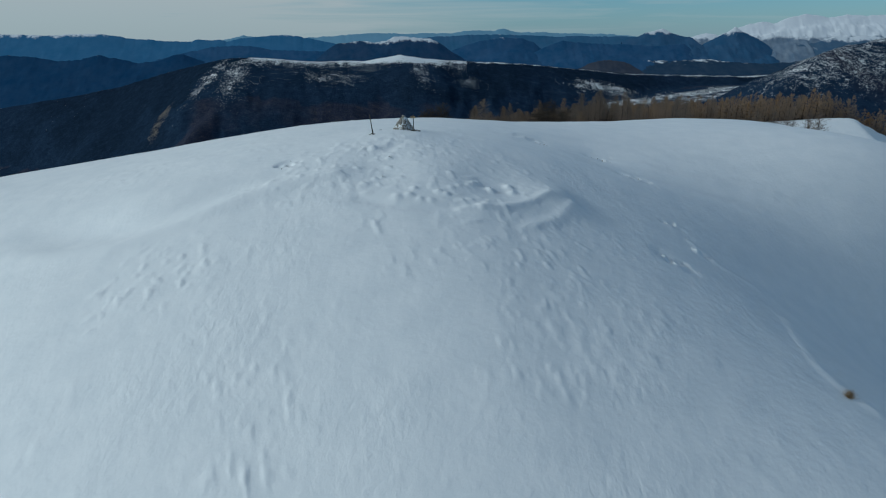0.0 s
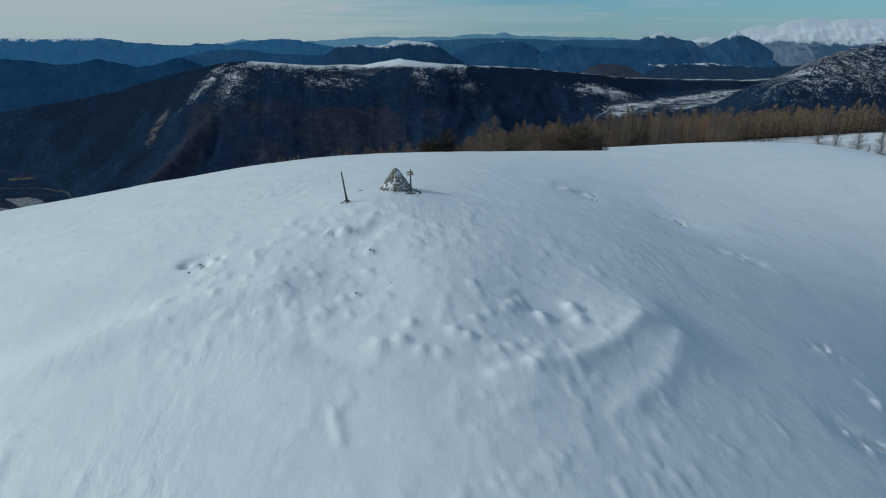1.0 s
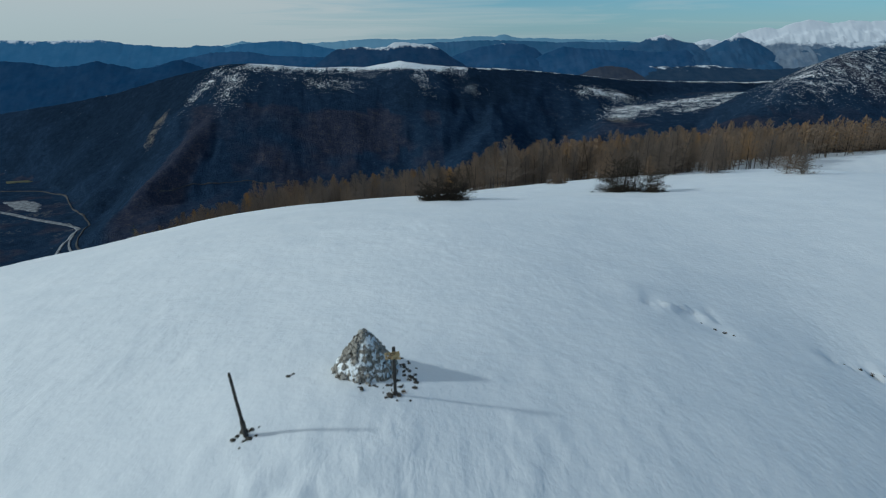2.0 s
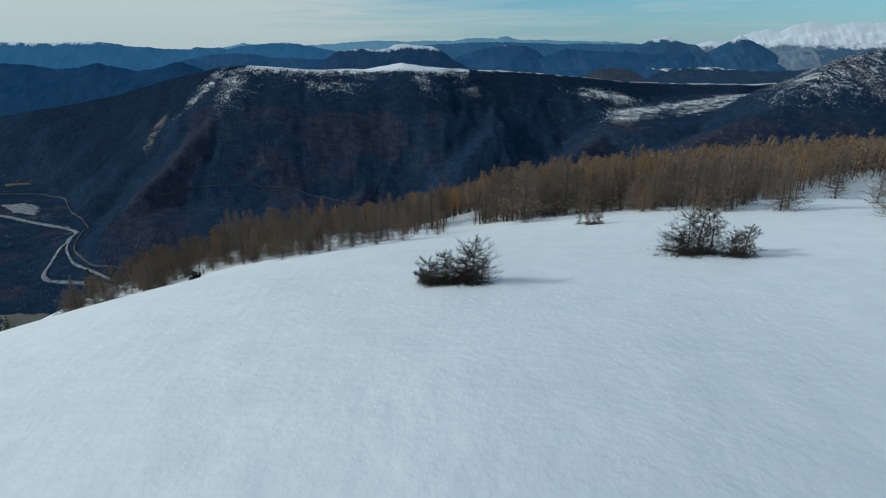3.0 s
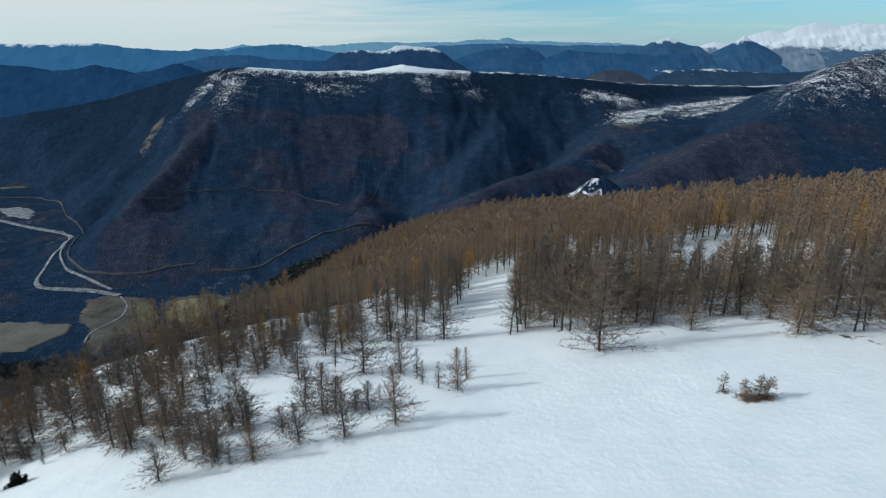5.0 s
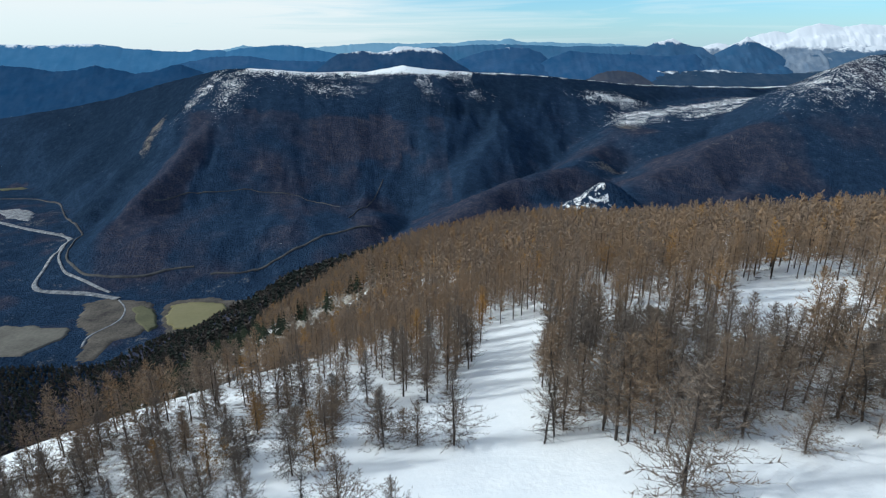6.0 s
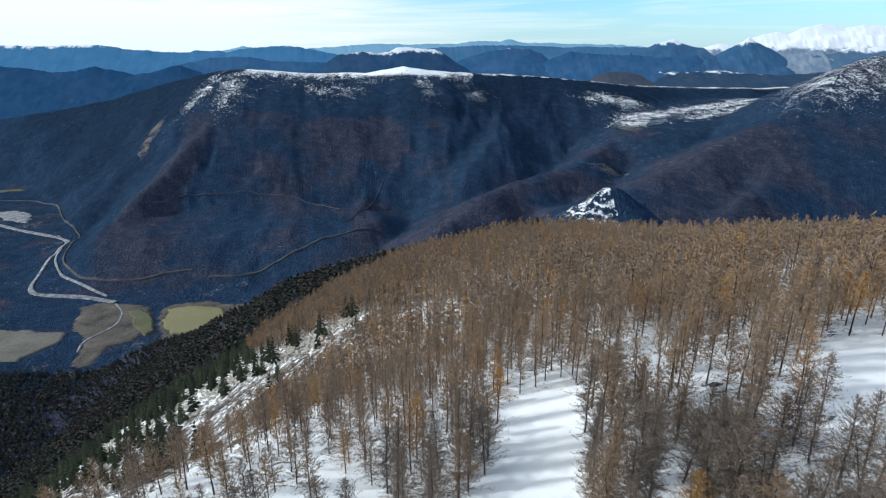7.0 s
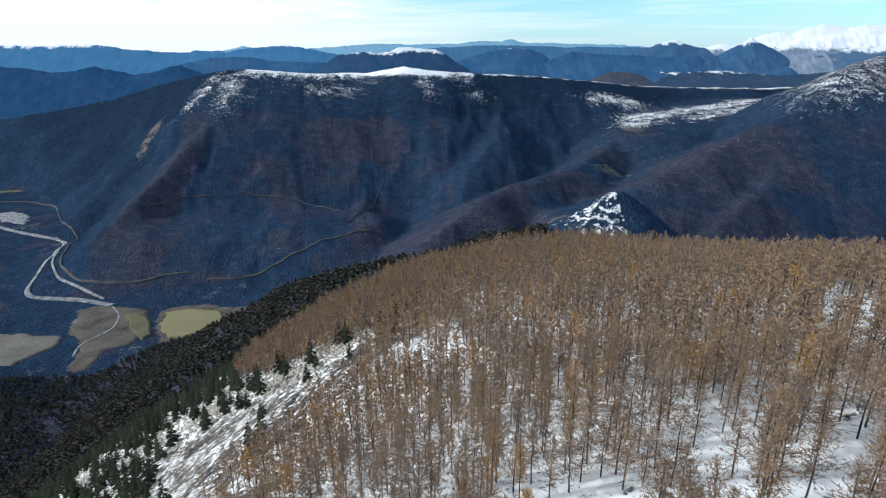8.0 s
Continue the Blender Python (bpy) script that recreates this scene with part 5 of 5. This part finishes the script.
def loose_stone(x, y, s, label="dark stone showing through the snow", mat=None):
    s *= 0.52
    me = rock_mesh("stone", rng, s, 0.45)
    me.materials.append(mat or M_DARKSTONE)
    ob = tagged(new("loose_stone", me), label, "stone", "loose stones on the snow")
    ob.matrix_basis = Matrix.Translation((x, y, ground_z(x, y) + s * 0.02)) @ Matrix.Rotation(rng.uniform(0, 6), 4, "Z")
    return ob


for _ in range(44):
    a, r = rng.uniform(-1.9, 1.4), rng.uniform(1.15, 1.75)
    loose_stone(CAIRN_X + 0.25 + math.cos(a) * r, CAIRN_Y - 0.1 + math.sin(a) * r, rng.uniform(0.06, 0.17))
for x, y, s in [(-0.2, 0.05, 0.2), (0.15, -0.05, 0.16), (0.3, 0.3, 0.15), (-0.3, -0.2, 0.14), (0.1, -0.35, 0.1), (0.55, -0.3, 0.1),
                (-4.5, -1.7, 0.17), (-4.9, -1.95, 0.15), (-4.65, -2.2, 0.12), (-4.3, -2.0, 0.12), (-4.7, -2.5, 0.09), (-4.3, -1.6, 0.08),
                (-4.0, 1.6, 0.2), (-3.85, 1.75, 0.15), (-4.75, -1.75, 0.26), (-4.5, -2.1, 0.22), (-5.0, -2.1, 0.18), (0.05, 0.1, 0.28), (-0.15, -0.12, 0.24), (0.7, 0.6, 0.2), (0.75, 1.0, 0.22), (0.6, 1.4, 0.2)]:
    loose_stone(x, y, s)
# group near x -13: dark stones added for the shadow of holes in the snow
for x, y, s in [(-13.0, -8.9, 0.22), (-13.3, -8.4, 0.12), (-12.9, -9.4, 0.12), (-13.6, -9.6, 0.14), (-13.0, -7.6, 0.1), (-2.6, -8.9, 0.13), (-2.4, -8.95, 0.1), (-3.2, -13.0, 0.12),
                (17.6, 10.9, 0.2), (18.0, 10.6, 0.22), (18.4, 10.3, 0.16), (17.1, 11.5, 0.12), (25.3, 9.2, 0.18), (25.8, 9.0, 0.22), (26.4, 8.9, 0.2), (27.0, 8.8, 0.14), (24.6, 9.6, 0.12),
                (27.0, 1.9, 0.16), (27.6, 1.6, 0.18), (28.3, 1.5, 0.14), (29.3, 1.5, 0.12), (26.4, 2.2, 0.1), (7.4, -13.8, 0.1), (-1.2, -12.0, 0.08), (-5.7, -6.0, 0.08)]:
    loose_stone(x, y, s)


def box(bm, x, y, z, sx, sy, sz, turn=0.0):
    m = Matrix.Translation((x, y, z)) @ Matrix.Rotation(turn, 4, "Z") @ Matrix.Diagonal((sx, sy, sz, 1))
    return bmesh.ops.create_cube(bm, size=1, matrix=m)


def bm_part(name, bm, mat, parent, label="", bevel=0.006):
    bmesh.ops.bevel(bm, geom=bm.edges[:], offset=bevel, segments=1, affect="EDGES")
    me = bpy.data.meshes.new(name)
    bm.to_mesh(me)
    bm.free()
    return part(name, me, mat, parent, label)


sign = tagged(new("signpost"), "wooden hiking signpost with yellow boards beside the cairn", "signpost")
sign.location = (0, 0, ground_z(0, 0))
bm = bmesh.new()
box(bm, 0.03, 0, 0.75, 0.11, 0.11, 2.3)
bm_part("post", bm, M_POST, sign, "dark weathered wooden post", 0.012)
for i, (bx, bz, w, turn) in enumerate([(-0.03, 1.70, 0.50, 0.2), (0.0, 1.54, 0.54, -0.1), (0.10, 1.62, 0.34, 0.7)]):
    bm = bmesh.new()
    box(bm, bx, -0.075 - 0.02 * i, bz, w, 0.03, 0.11, turn)
    board = bm_part("board", bm, M_SIGN, sign, "yellow-brown direction board")
    for k in range(2):
        bm = bmesh.new()
        box(bm, bx - 0.03, -0.095 - 0.02 * i, bz + 0.022 - 0.044 * k, w * (0.7 - 0.2 * k), 0.008, 0.02, turn)
        bm_part("lettering", bm, M_LETTER, board, "dark line of lettering", 0.001)

stake = tagged(new("stake"), "dark leaning wooden stake on the snowy summit", "stake")
stake.location = (-4.7, -1.93, ground_z(-4.7, -1.93))
pole = Strands()
pole.stem([(0.06, 0, -0.3), (0.02, 0, 0.4), (-0.1, 0.05, 1.3), (-0.2, 0.1, 2.12)], [0.065, 0.06, 0.055, 0.05], 8)
part("pole", pole.mesh("pole"), M_POST, stake)
brace = Strands()
brace.stem([(0.1, -0.05, -0.2), (0.02, -0.04, 0.55)], [0.09, 0.08], 7)
part("foot_brace", brace.mesh("foot_brace"), M_POST, stake, "short thick brace at the foot")
tip = Strands()
tip.stem([(-0.2, 0.1, 2.1), (-0.21, 0.1, 2.22)], [0.055, 0.03], 8)
part("cap", tip.mesh("cap"), M_DARKSTONE, stake, "dark cap on the top")


# ---- tufts of dead grass ----
def tuft(x, y, h, n):
    s = Strands()
    base = rng.normal(size=(n, 3)) * np.array([0.16, 0.16, 0.0]) * h
    way = unit(rng.normal(size=(n, 3)) * 0.45 + np.array([0, 0, 1.0]))
    s.slivers(base - np.array([0, 0, 0.05]), way, h * rng.uniform(0.5, 1.1, n), np.full(n, 0.02), rng)
    me = s.mesh("grass_tuft")
    me.materials.append(M_GRASS)
    ob = tagged(new("grass_tuft", me), "tuft of dead yellow grass through the snow", "grass", "grass tufts")
    ob.location = (x, y, ground_z(x, y))


tuft(33.1, -32.6, 0.9, 160)
tuft(33.6, -32.2, 0.6, 90)
for x, y in [(-4.6, -1.8), (0.3, 0.2), (0.5, 1.2), (-0.1, 0.3), (27.2, 1.8), (26.0, 9.1), (18.1, 10.6)]:
    tuft(x, y, 0.22, 30)
